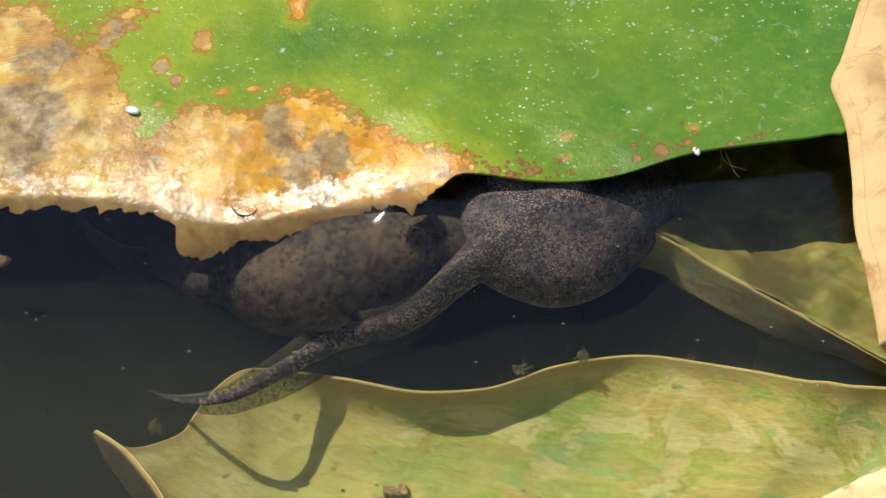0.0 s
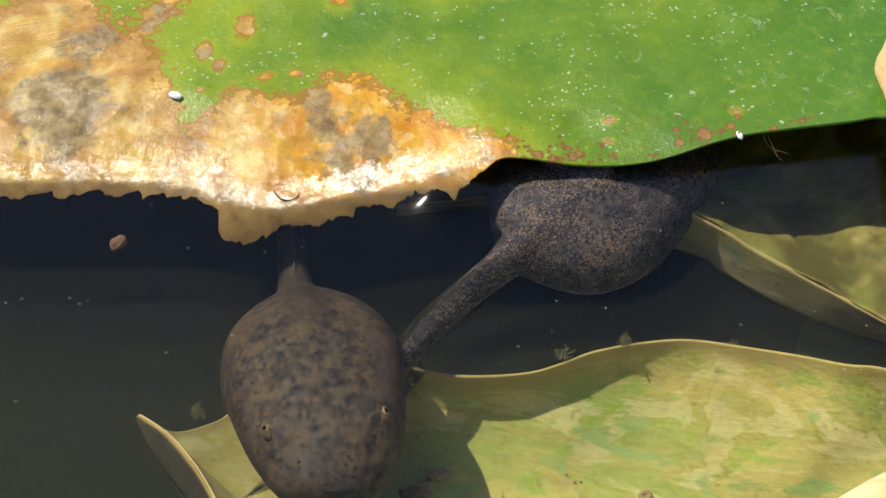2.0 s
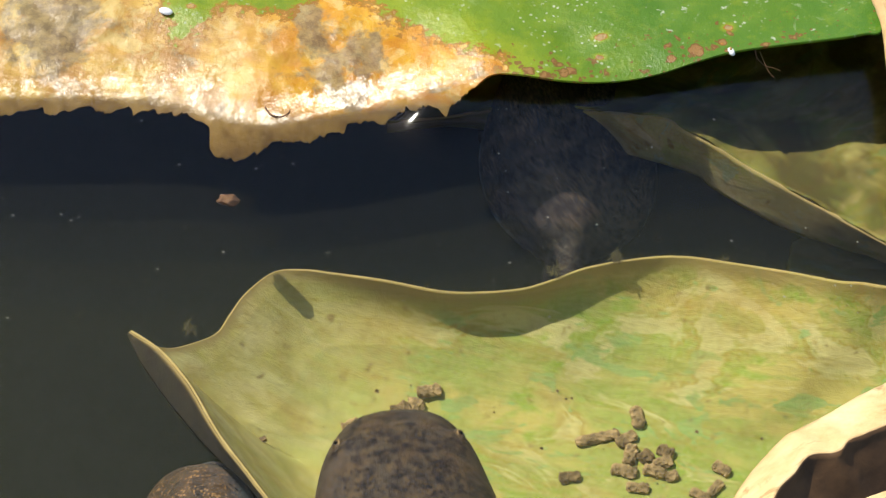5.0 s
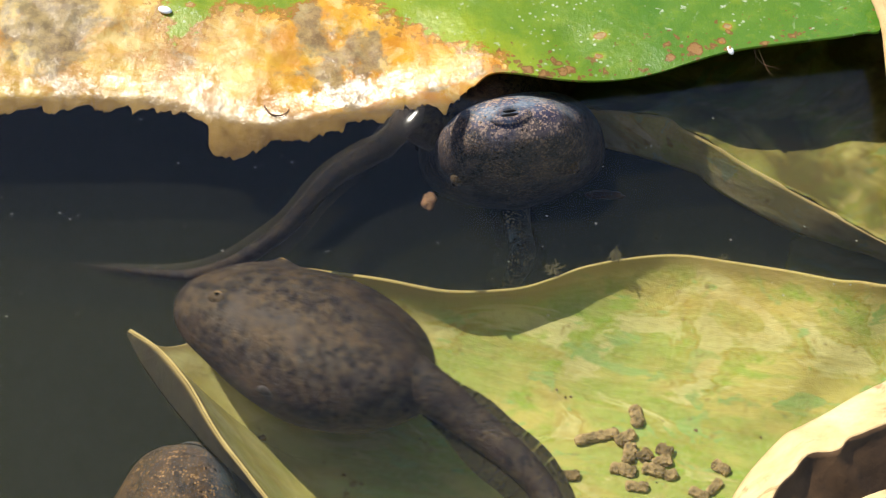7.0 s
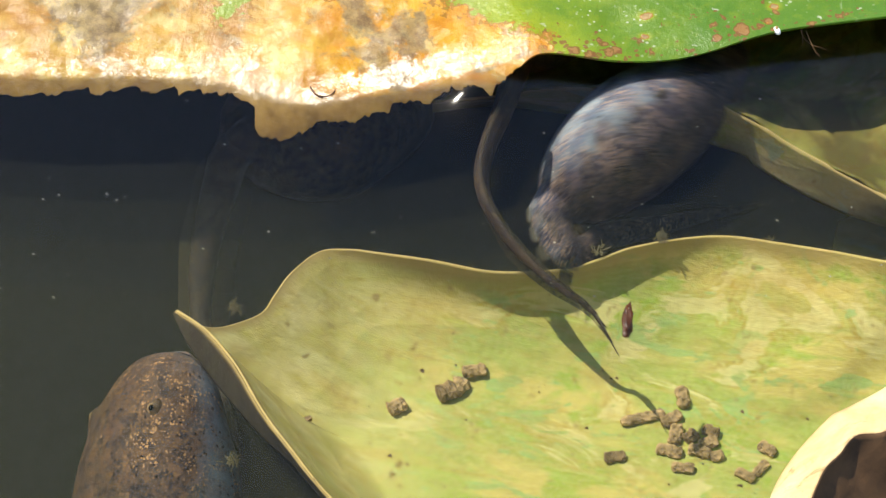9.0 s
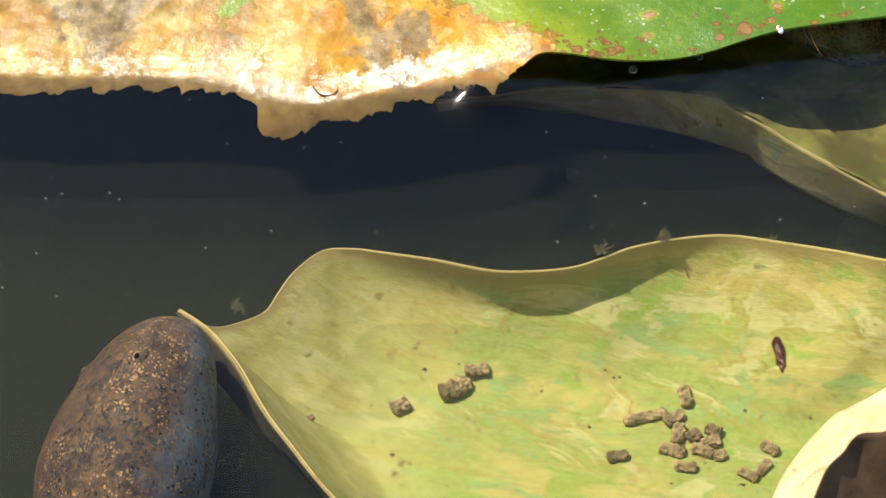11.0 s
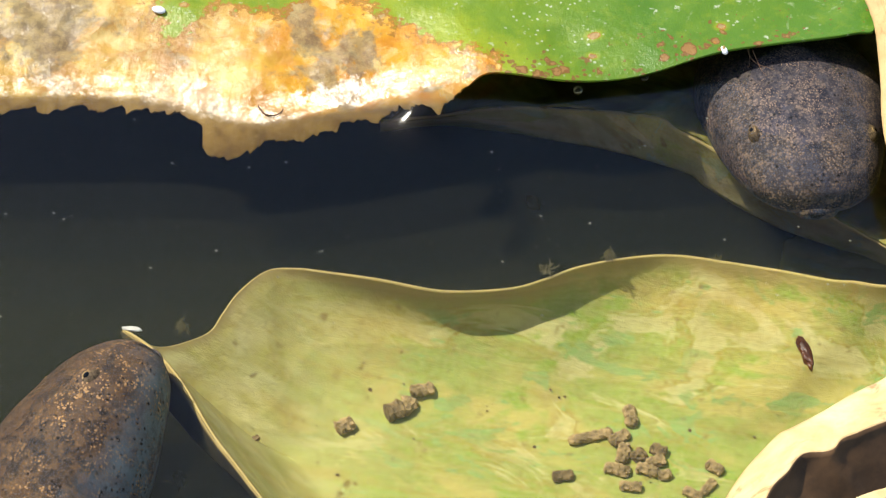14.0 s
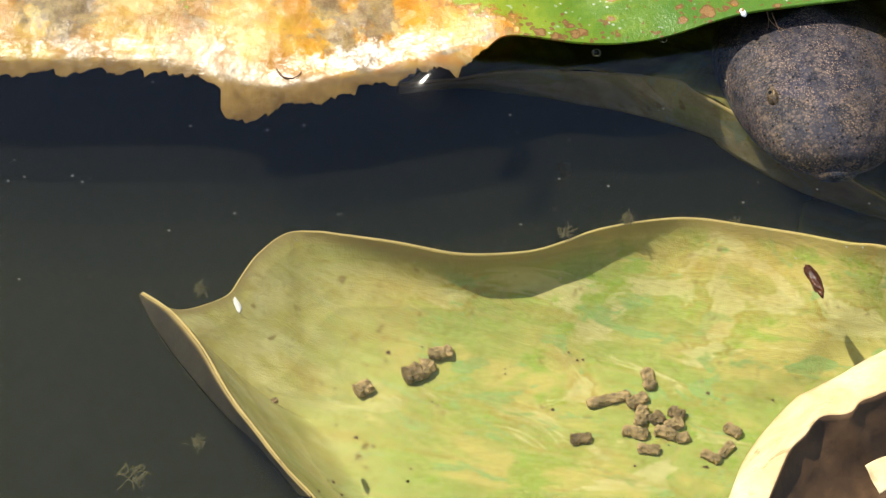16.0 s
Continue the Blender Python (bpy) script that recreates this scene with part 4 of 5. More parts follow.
# ---------------------------------------------------------------- droppings and floating bits
def make_pellet(x, y, z, length, radius, turn, material, seed):
    """A crumbly, lumpy short cylinder lying on the sunken leaf."""
    verts, faces = [], []
    n, m = 14, 14
    for i in range(n):
        u = i / (n - 1)
        for j in range(m):
            a = 2 * math.pi * j / m
            r = radius * (0.6 if i in (0, n - 1) else 1.0) * (1 + 0.42 * noise.noise(Vector((u * length * 12, math.cos(a) * 2.2, math.sin(a) * 2.2 + seed))) + 0.22 * noise.noise(Vector((u * length * 34, math.cos(a) * 5, math.sin(a) * 5 - seed))))
            verts.append(((u - .5) * length, r * math.cos(a), 0.7 * r * math.sin(a)))
    for i in range(n - 1):
        for j in range(m):
            a, b = i * m + j, i * m + (j + 1) % m
            faces.append((a, b, b + m, a + m))
    faces += [tuple(reversed(range(m))), tuple((n - 1) * m + j for j in range(m))]
    ob = mesh_object("dropping", verts, faces, material, smooth=False)
    ob.matrix_basis = pose(x * CM, y * CM, z * CM, 0, 0, turn)
    tagged(ob, "crumbly brown dropping lying on the sunken leaf", "dropping", "droppings on the leaf")


def leaf_floor(x, y):
    """Height of the sunken leaf's inside under a point."""
    deps = bpy.context.evaluated_depsgraph_get()
    blade_ob = [o for o in bpy.data.objects if o.name.startswith("leaf_blade") and o.parent and o.parent.name == "sunken_leaf"][0]
    hit, place, _, _ = blade_ob.evaluated_get(deps).ray_cast(Vector((x * CM, y * CM, -0.005)), Vector((0, 0, -1)))
    return place.z / CM if hit else -3.3


def make_bits():
    for i, (x, y, length, radius, turn, dark) in enumerate((
            (3.78, -0.69, .46, .12, 95, 0), (3.02, -1.15, .80, .11, 14, 0), (3.55, -1.18, .40, .12, 30, 0), (3.61, -1.54, .42, .12, 80, 0),
            (3.89, -1.59, .26, .13, 40, 1), (4.26, -1.46, .30, .12, 150, 1), (4.20, -1.72, .34, .12, 20, 0), (3.47, -1.92, .46, .12, 165, 0),
            (4.03, -1.92, .40, .12, 160, 0), (4.34, -2.01, .24, .11, 10, 0), (3.70, -2.30, .40, .10, 175, 0), (2.47, -2.05, .38, .11, 8, 1),
            (5.28, -1.82, .34, .11, 140, 0), (4.83, -2.43, .36, .10, 150, 0), (5.13, -2.26, .36, .09, 50, 0), (-0.63, -0.59, .36, .19, 20, 1),
            (-0.39, -0.46, .34, .16, 60, 0), (-0.11, -0.13, .44, .13, 10, 0), (-1.55, -0.92, .34, .15, 30, 0), (-3.18, -1.48, .16, .06, 30, 1))):
        make_pellet(x, y, leaf_floor(x, y) + radius * 0.5, length * 1.06, radius * 1.0, turn, PELLET_DARK if dark else PELLET, i)
    rng = random.Random(9)
    verts, faces = [], []
    for i in range(70):
        x, y = rng.uniform(-3, 8), rng.uniform(-5, .2)
        s = rng.uniform(.012, .05)
        z = leaf_floor(x, y) + 0.01
        n = len(verts)
        verts += [(x - s, y, z), (x + s * .6, y - s, z), (x + s, y + s * .5, z), (x, y + s * .3, z + s)]
        faces += [(n, n + 1, n + 3), (n + 1, n + 2, n + 3), (n + 2, n, n + 3)]
    tagged(mesh_object("leaf_crumbs", verts, faces, PELLET_DARK, smooth=False), "tiny brown crumbs scattered on the sunken leaf", "debris", kind="stuff")
    verts, faces = [], []
    for i in range(150):
        x, y, z = rng.uniform(-9, 8), rng.uniform(-1, 4.5), rng.uniform(-1.6, -.05)
        s = rng.choice((.008, .01, .014, .02, .03))
        n = len(verts)
        for dx, dy, dz in ((1, 0, 0), (-1, 0, .4), (0, .7, 0), (0, -.7, -.3), (0, 0, .8), (.2, 0, -.8)):
            verts.append((x + dx * s, y + dy * s, z + dz * s))
        faces += [(n + a, n + b, n + c) for a, b, c in ((0, 2, 4), (2, 1, 4), (1, 3, 4), (3, 0, 4), (2, 0, 5), (1, 2, 5), (3, 1, 5), (0, 3, 5))]
    tagged(mesh_object("floating_specks", verts, faces, PALE_BIT, smooth=False), "tiny pale specks drifting in the water", "debris", kind="stuff")


def make_flake(name, label, size, material, seed):
    """A small ragged drifting scrap."""
    bm = bmesh.new()
    bmesh.ops.create_icosphere(bm, subdivisions=3, radius=CM)
    for v in bm.verts:
        n = 1 + 0.45 * noise.noise(v.co * 180 + Vector((seed, 0, 0)))
        v.co = Vector((v.co.x * size[0], v.co.y * size[1], v.co.z * size[2])) * n
    ob = thing(name, label, "debris")
    part("scrap", bm, material, ob)
    return ob


def make_bubble(size):
    """A tiny bubble of air with its thicker foot ring."""
    bm = bmesh.new()
    bmesh.ops.create_uvsphere(bm, u_segments=20, v_segments=12, radius=size * CM)
    bubble = thing("bubble", "small clear air bubble rising to the lily pad's rim", "bubble", "bubbles at the rim")
    part("film", bm, WATER, bubble)
    ring = [(size * math.cos(q), size * math.sin(q), 0.01) for q in np.linspace(0, 2 * math.pi, 24, endpoint=False)]
    hoop("foot_ring", ring, 0.009, ALGAE, bubble, "thin ring where film meets water")
    return bubble


def make_tuft(x, y, z, size, seed):
    """A loose tuft of silt-covered algae threads."""
    rng = random.Random(seed)
    verts, faces = [], []
    for i in range(26):
        p = Vector((x, y, z)) + Vector((rng.gauss(0, size * 0.35), rng.gauss(0, size * 0.35), rng.gauss(0, size * 0.15)))
        way = Vector((rng.gauss(0, 1), rng.gauss(0, 1), rng.gauss(0, 0.6))).normalized()
        for j in range(4):
            q = p + way * size * 0.22
            side = way.cross(Vector((0, 0, 1))).normalized() * 0.012
            n = len(verts)
            verts += [tuple(p - side), tuple(p + side), tuple(q + side), tuple(q - side), tuple((p + q) / 2 + Vector((0, 0, 0.02)))]
            faces += [(n, n + 1, n + 4), (n + 1, n + 2, n + 4), (n + 2, n + 3, n + 4), (n + 3, n, n + 4)]
            p, way = q, (way + Vector((rng.gauss(0, .5), rng.gauss(0, .5), rng.gauss(0, .3)))).normalized()
    tagged(mesh_object("algae_tuft", verts, faces, ALGAE, smooth=False), "wispy tuft of pale algae in the water", "algae", "algae tufts")


make_bits()
BUBBLES = [make_bubble(.085), make_bubble(.07)]
for i, tuft_at in enumerate(((-5.55, -3.51, -2.8, 0.28), (3.42, 1.84, -2.1, 0.16), (2.23, 1.55, -2.2, 0.16), (-4.42, -2.92, -2.6, 0.16), (6.32, -0.75, -3.6, 0.2), (6.13, -0.42, -3.6, 0.14), (-4.56, 0.17, -2.2, 0.16), (5.4, 1.62, -2, 0.12))):
    make_tuft(*tuft_at, 20 + i)
HUSK_BIT = make_flake("seed_husk", "dark reddish-brown husk drifting in the water", (.36, .10, .08), HUSK, 2)
CRUMB = make_flake("brown_flake", "rusty brown flake drifting in the water", (.19, .13, .10), FLAKE, 5)
WHITE_BIT = make_flake("white_speck", "small white speck floating on the water", (.16, .05, .03), PALE_BIT, 7)

# ---------------------------------------------------------------- what moves
def drift(bit, rows):
    walk(bit, [(t, pose(x * CM, y * CM, z * CM, 0, 0, turn)) for t, (x, y, z, turn) in rows])


def motions():
    swim(GRAZER, [
        (0, (-0.9, 3.69, -1.35, -22.0, -8.06, 9.71), ((-4.51, 4.18, -2.17), (-5.56, 5.02, -2.85), (-6.52, 6.75, -3.8), (-7.0, 8.07, -4.0))),
        (0.5, (-1.4, 3.41, -1.35, -22.0, -8.37, 10.1), ((-5.07, 3.96, -2.18), (-6.03, 4.94, -2.86), (-6.78, 6.74, -3.8), (-7.15, 8.06, -4.0))),
        (0.8, (-1.91, 3.35, -2.0, -10.0, -30.54, -44.81), ((-4.07, 5.42, -3.32), (-4.34, 6.17, -3.29), (-4.52, 7.23, -3.4), (-4.72, 8.4, -3.6))),
        (1.0, (-2.15, 3.05, -1.9, -0.0, -31.97, -90.0), ((-2.44, 5.75, -3.29), (-2.63, 6.36, -3.28), (-2.84, 7.27, -3.4), (-3.07, 8.44, -3.6))),
        (1.2, (-2.13, 2.1, -1.8, -0.0, -20.8, -85.84), ((-2.6, 5.14, -2.89), (-3.09, 5.93, -3.08), (-3.59, 6.71, -3.4))),
        (1.5, (-2.19, 0.87, -1.3, -0.0, -9.97, -81.38), ((-2.86, 4.04, -1.57), (-3.14, 4.73, -1.27), (-3.35, 5.88, -1.2))),
        (2.0, (-2.26, -0.35, -1.25, -0.0, -6.36, -79.58), ((-2.86, 3.14, -1.38), (-2.99, 4.02, -1.16), (-3.33, 5.06, -1.0))),
        (2.5, (-2.38, -1.16, -1.25, -0.0, -7.95, -79.42), ((-3.35, 2.41, -1.47), (-3.8, 3.54, -1.22), (-4.19, 4.91, -1.1))),
        (3.0, (-2.66, -1.88, -1.25, -0.0, -11.38, -78.79), ((-3.73, 1.65, -1.58), (-4.28, 2.79, -1.27), (-4.7, 3.91, -1.0), (-5.08, 5.29, -1.2))),
        (3.2, (-2.4, -1.47, -1.6, -0.0, -21.85, -42.37), ((-4.58, 0.98, -2.45), (-4.29, 2.49, -2.43), (-4.27, 3.85, -2.5), (-4.65, 5.38, -2.7))),
        (3.35, (-1.61, -0.89, -1.5, -10.0, 5.57, 32.31), ((-4.42, -1.97, -1.41), (-5.12, -0.97, -1.74), (-5.24, 0.42, -2.0), (-4.6, 1.78, -2.0), (-3.71, 2.94, -2.2))),
        (3.5, (0.04, -0.36, -1.4, -12.0, 3.08, 30.88), ((-3.04, -1.63, -1.36), (-4.16, -1.49, -1.55), (-5.23, -0.8, -1.7), (-5.44, -0.15, -1.7), (-4.94, 0.66, -1.8), (-3.72, 1.15, -1.9))),
        (3.7, (1.09, 0.17, -1.4, -8.0, 4.51, 48.87), ((-1.43, -2.1, -1.28), (-2.64, -1.84, -1.46), (-3.9, -0.9, -1.7), (-4.98, -0.12, -1.7), (-5.64, 0.36, -1.8))),
        (3.85, (1.2, 0.86, -1.4, 0.0, 3.51, 77.22), ((-0.04, -2.17, -1.31), (-1.34, -1.93, -1.47), (-2.67, -1.08, -1.6), (-3.44, 0.04, -1.7), (-3.17, 0.84, -1.7), (-2.35, 1.33, -1.8))),
        (4.0, (1.26, 1.09, -1.4, 0.0, 1.01, 86.19), ((0.66, -2.21, -1.4), (-0.43, -2.98, -1.52), (-1.81, -3.15, -1.7), (-3.01, -2.79, -1.7), (-3.59, -2.05, -1.7), (-3.75, -1.36, -1.7))),
        (4.2, (0.83, 0.31, -1.4, 0.0, 0.34, 82.45), ((0.4, -3.0, -1.42), (0.01, -3.76, -1.53), (-0.87, -4.0, -1.7), (-2.14, -3.76, -1.7))),
        (4.5, (0.01, -1.44, -1.4, 0.0, 0.86, 85.71), ((-0.23, -4.48, -1.4), (-0.3, -5.43, -1.52), (-0.25, -6.96, -1.7))),
        (4.7, (-0.58, -3.09, -1.4, 0.0, 3.55, 87.13), ((-0.72, -6.01, -1.31), (-0.75, -7.1, -1.47), (-0.56, -8.53, -1.7))),
        (5.3, (-0.43, -5.0, -1.4, 0.0, 8.32, 107.89), ((0.63, -7.61, -1.15), (1.17, -8.41, -1.39), (2.07, -8.94, -1.7))),
        (6.2, (-0.68, -3.26, -1.4, 0.0, -1.13, 138.51), ((1.81, -5.25, -1.47), (2.64, -6.09, -1.55), (3.05, -7.51, -1.7))),
        (6.8, (-1.7, -1.04, -1.4, 24.0, -8.9, 150.45), ((1.2, -2.97, -1.73), (1.76, -3.96, -1.68), (1.82, -5.33, -1.7))),
        (7.0, (-2.42, -0.72, -1.4, 26.0, 3.96, 147.46), ((0.61, -2.62, -1.3), (1.48, -3.4, -1.47), (2.01, -4.07, -1.7), (2.31, -5.11, -1.7))),
        (7.2, (-3.15, -0.26, -1.4, 20.0, 2.62, 131.56), ((-0.65, -2.76, -1.34), (0.44, -2.78, -1.49), (1.53, -2.33, -1.6), (2.65, -1.82, -1.7))),
        (7.5, (-3.95, 1.15, -1.5, 14.0, -9.65, 112.5), ((-2.27, -2.19, -1.86), (-1.34, -3.51, -1.8), (-0.16, -4.51, -1.7), (0.99, -4.8, -1.7), (1.66, -4.74, -1.7))),
        (7.75, (-4.57, 1.98, -1.8, 0.0, -3.82, 105.75), ((-3.03, -1.58, -1.7), (-2.07, -3.11, -1.46), (-1.16, -4.4, -1.3), (-0.39, -5.14, -1.4))),
        (8.0, (-4.87, 2.29, -1.9, 0.0, 0.98, 97.17), ((-3.83, -1.29, -1.53), (-3.01, -2.54, -1.35), (-1.98, -3.73, -1.2), (-0.71, -4.65, -1.3))),
        (8.25, (-5.22, 4.52, -3.6, 0.0, 12.46, 72.84), ((-5.69, 1.13, -2.98), (-4.92, -0.38, -2.59), (-3.61, -1.07, -2.2), (-2.09, -0.55, -2.2))),
        (8.5, (-3.7, 8.1, -3.9, 0.0, 2.0, 82.0), ((-3.86, 4.35, -3.6), (-4.29, 2.48, -3.4), (-4.93, 1.03, -3.0), (-4.91, -0.25, -2.6), (-4.3, -0.75, -2.7))),
        (9.0, (-2.96, 5.78, -3.2, 0.0, 22.77, 46.87), ((-5.07, 3.7, -2.82), (-5.39, 2.65, -3.63), (-5.42, 1.56, -4.2), (-5.15, 0.61, -4.4))),
        (9.5, (-2.62, 5.83, -2.9, 0.0, 17.83, 38.14), ((-5.17, 4.3, -2.67), (-6.0, 3.38, -3.47), (-6.43, 2.4, -4.2), (-5.59, 0.56, -3.2), (-4.52, -0.57, -2.6), (-3.6, -1.11, -2.4))),
        (9.7, (-2.57, 7.0, -3.7, 0.0, 15.52, 37.06), ((-5.25, 4.98, -3.28), (-6.04, 3.61, -3.77), (-6.35, 2.54, -4.4), (-6.22, 1.43, -4.6))),
        (10.5, (-1.52, 8.92, -3.0, 0.0, 23.72, 46.65), ((-3.79, 6.85, -2.22), (-5.23, 7.39, -2.61), (-6.5, 8.42, -3.0))),
        (12, (-1.19, 10.29, -2.6, 0.0, 18.46, 36.51), ((-3.83, 8.72, -1.99), (-5.28, 9.2, -2.29), (-6.53, 9.86, -2.6))),
        (16, (-1.13, 10.21, -2.6, 0.0, 16.98, 34.62), ((-3.83, 8.69, -2.04), (-5.28, 9.15, -2.32), (-6.53, 9.79, -2.6))),
    ])
    swim(RISER, [
        (0, (3.38, 4.8, -1.05, 12.0, 3.83, 42.39), ((0.1, 2.01, -1.25), (-1.17, 1.93, -1.74), (-2.21, 1.31, -1.9), (-3.22, 0.47, -1.7), (-4.27, 0.55, -1.8), (-4.88, 1.09, -1.8))),
        (0.5, (3.23, 4.74, -1.05, 12.0, 3.95, 45.33), ((-0.24, 2.09, -1.35), (-1.4, 1.51, -1.73), (-2.25, 0.46, -1.7), (-3.15, -0.46, -1.7), (-3.98, -1.11, -1.7))),
        (1, (3.22, 4.81, -1.05, 12.0, -0.01, 44.35), ((0.12, 2.27, -1.45), (-1.25, 1.33, -1.73), (-2.37, 0.35, -1.7), (-2.95, -0.7, -1.7), (-3.26, -1.65, -1.7))),
        (1.5, (3.24, 4.85, -1.05, 12.0, -1.59, 43.39), ((0.18, 2.13, -1.5), (-0.56, 1.39, -1.69), (-1.39, 0.63, -2.1), (-2.42, -0.15, -2.2), (-4.05, -0.61, -2.2))),
        (2, (3.24, 4.86, -1.05, 12.0, -1.81, 43.6), ((0.15, 2.12, -1.51), (-0.58, 1.24, -1.7), (-1.31, 0.49, -2.1), (-2.32, -0.62, -2.2), (-3.21, -1.46, -2.2))),
        (2.5, (3.24, 4.86, -1.05, 12.0, -2.48, 43.56), ((0.17, 2.01, -1.4), (-0.62, 1.04, -1.64), (-0.98, 0.32, -2.0), (-1.47, -1.04, -2.1), (-2.06, -1.98, -2.2))),
        (3, (3.22, 4.83, -1.05, 12.0, -2.88, 43.57), ((0.08, 1.86, -1.41), (-0.65, 0.83, -1.65), (-1.11, -0.36, -2.0), (-1.45, -1.44, -2.1), (-2.23, -2.37, -2.2))),
        (3.5, (3.25, 4.81, -1.05, 12.0, -1.72, 44.1), ((0.17, 2.19, -1.41), (-0.52, 1.51, -1.76), (-1.29, 0.57, -2.1), (-2.32, -0.28, -2.2))),
        (4, (3.15, 4.74, -1.05, 8.0, -1.62, 43.72), ((0.06, 2.05, -1.47), (-0.41, 1.19, -1.76), (-1.08, 0.51, -2.0), (-2.21, -0.16, -2.0), (-3.49, -0.38, -2.0))),
        (4.5, (3.01, 4.63, -1.9, -15.0, 2.54, 39.33), ((0.3, 2.08, -1.91), (-0.97, 1.64, -2.06), (-2.17, 2.28, -2.4), (-2.92, 3.31, -2.6), (-3.14, 4.51, -2.8))),
        (4.7, (2.95, 5.43, -2.4, -10.0, 6.97, 49.56), ((0.84, 2.36, -2.17), (-0.55, 1.76, -2.28), (-2.26, 1.8, -2.5), (-3.67, 2.02, -2.6))),
        (5.5, (2.07, 5.07, -2.6, -158.1, -75.52, -31.0), ((1.71, 4.19, -4.67), (1.0, 2.8, -4.07), (-0.11, 1.97, -3.4))),
        (6.2, (1.52, 4.6, -2.3, -173.05, -72.86, -91.37), ((1.67, 4.8, -4.51), (1.47, 3.69, -4.09), (1.05, 2.63, -3.7), (0.55, 2.01, -3.8))),
        (6.8, (1.5, 4.36, -1.85, -171.82, -54.0, -92.87), ((1.67, 4.47, -4.33), (1.76, 3.82, -4.26), (1.71, 3.58, -4.5), (1.61, 3.62, -4.9))),
        (7, (1.5, 4.35, -1.85, -171.82, -54.0, -92.87), ((1.67, 4.47, -4.33), (1.77, 3.82, -4.26), (1.71, 3.58, -4.5), (1.61, 3.61, -4.9))),
        (7.5, (1.38, 3.98, -1.8, -169.62, -55.0, -98.84), ((1.73, 3.99, -4.26), (1.77, 3.34, -4.18), (1.6, 3.08, -4.4), (1.39, 3.12, -4.8))),
        (8, (1.85, 3.5, -1.6, 179.31, -59.78, -96.55), ((2.57, 3.54, -3.54), (1.62, 3.63, -3.64), (-0.16, 4.46, -3.4), (-2.4, 4.21, -3.2), (-3.9, 5.19, -3.2))),
        (8.25, (2.54, 2.96, -1.5, -165.15, -39.92, -69.14), ((0.86, 4.0, -3.17), (-0.8, 3.25, -2.99), (-2.48, 4.29, -3.0), (-3.11, 5.68, -3.2))),
        (8.5, (4.32, 3.15, -1.4, -174.0, -16.39, -4.38), ((1.39, 2.89, -2.21), (1.43, 4.59, -2.47), (2.04, 6.15, -3.0), (2.64, 6.94, -3.0))),
        (8.7, (4.26, 4.2, -1.5, 155.33, 4.36, 42.05), ((1.82, 2.32, -1.65), (1.44, 3.89, -2.29), (1.15, 5.74, -3.0))),
        (9, (3.3, 4.4, -1.8, 118.0, -2.61, 44.0), ((1.7, 1.54, -2.29), (2.39, 2.4, -2.81), (3.43, 3.18, -3.4))),
        (9.2, (1.13, 4.39, -1.8, 6.72, 4.87, 116.38), ((2.53, 1.8, -2.04), (3.32, 2.23, -2.72), (4.52, 3.32, -3.5))),
        (9.5, (0.24, 4.68, -1.7, 17.06, -21.48, 152.03), ((2.77, 3.34, -2.50), (3.74, 2.67, -2.90), (4.75, 2.73, -3.30), (5.93, 3.62, -3.50))),
        (9.7, (0.55, 5.61, -1.7, 17.44, -20.79, 153.1), ((3.58, 3.76, -2.75), (4.56, 3.31, -2.91), (5.67, 3.13, -3.2))),
        (10.4, (4.46, 6.86, -1.5, 0.0, 18.23, 104.61), ((5.23, 3.84, -1.13), (5.92, 3.57, -1.8), (6.91, 4.0, -2.6))),
        (11.1, (7.16, 7.54, -1.7, 0.0, 61.0, 36.88), ((5.62, 8.41, -0.35), (4.97, 9.95, -0.99), (4.18, 11.41, -2.0))),
        (11.8, (7.2, 4.36, -1.0, -4.0, -9.81, -85.27), ((7.7, 8.12, -1.86), (7.4, 9.71, -1.95), (6.82, 11.09, -2.1))),
        (12, (7.02, 4.24, -0.98, -4.0, -8.9, -85.43), ((7.52, 7.96, -1.8), (7.22, 9.58, -1.92), (6.65, 10.99, -2.1))),
        (16, (7.02, 4.24, -0.98, -4.0, -8.9, -85.43), ((7.52, 7.96, -1.8), (7.22, 9.58, -1.92), (6.65, 10.99, -2.1))),
    ])
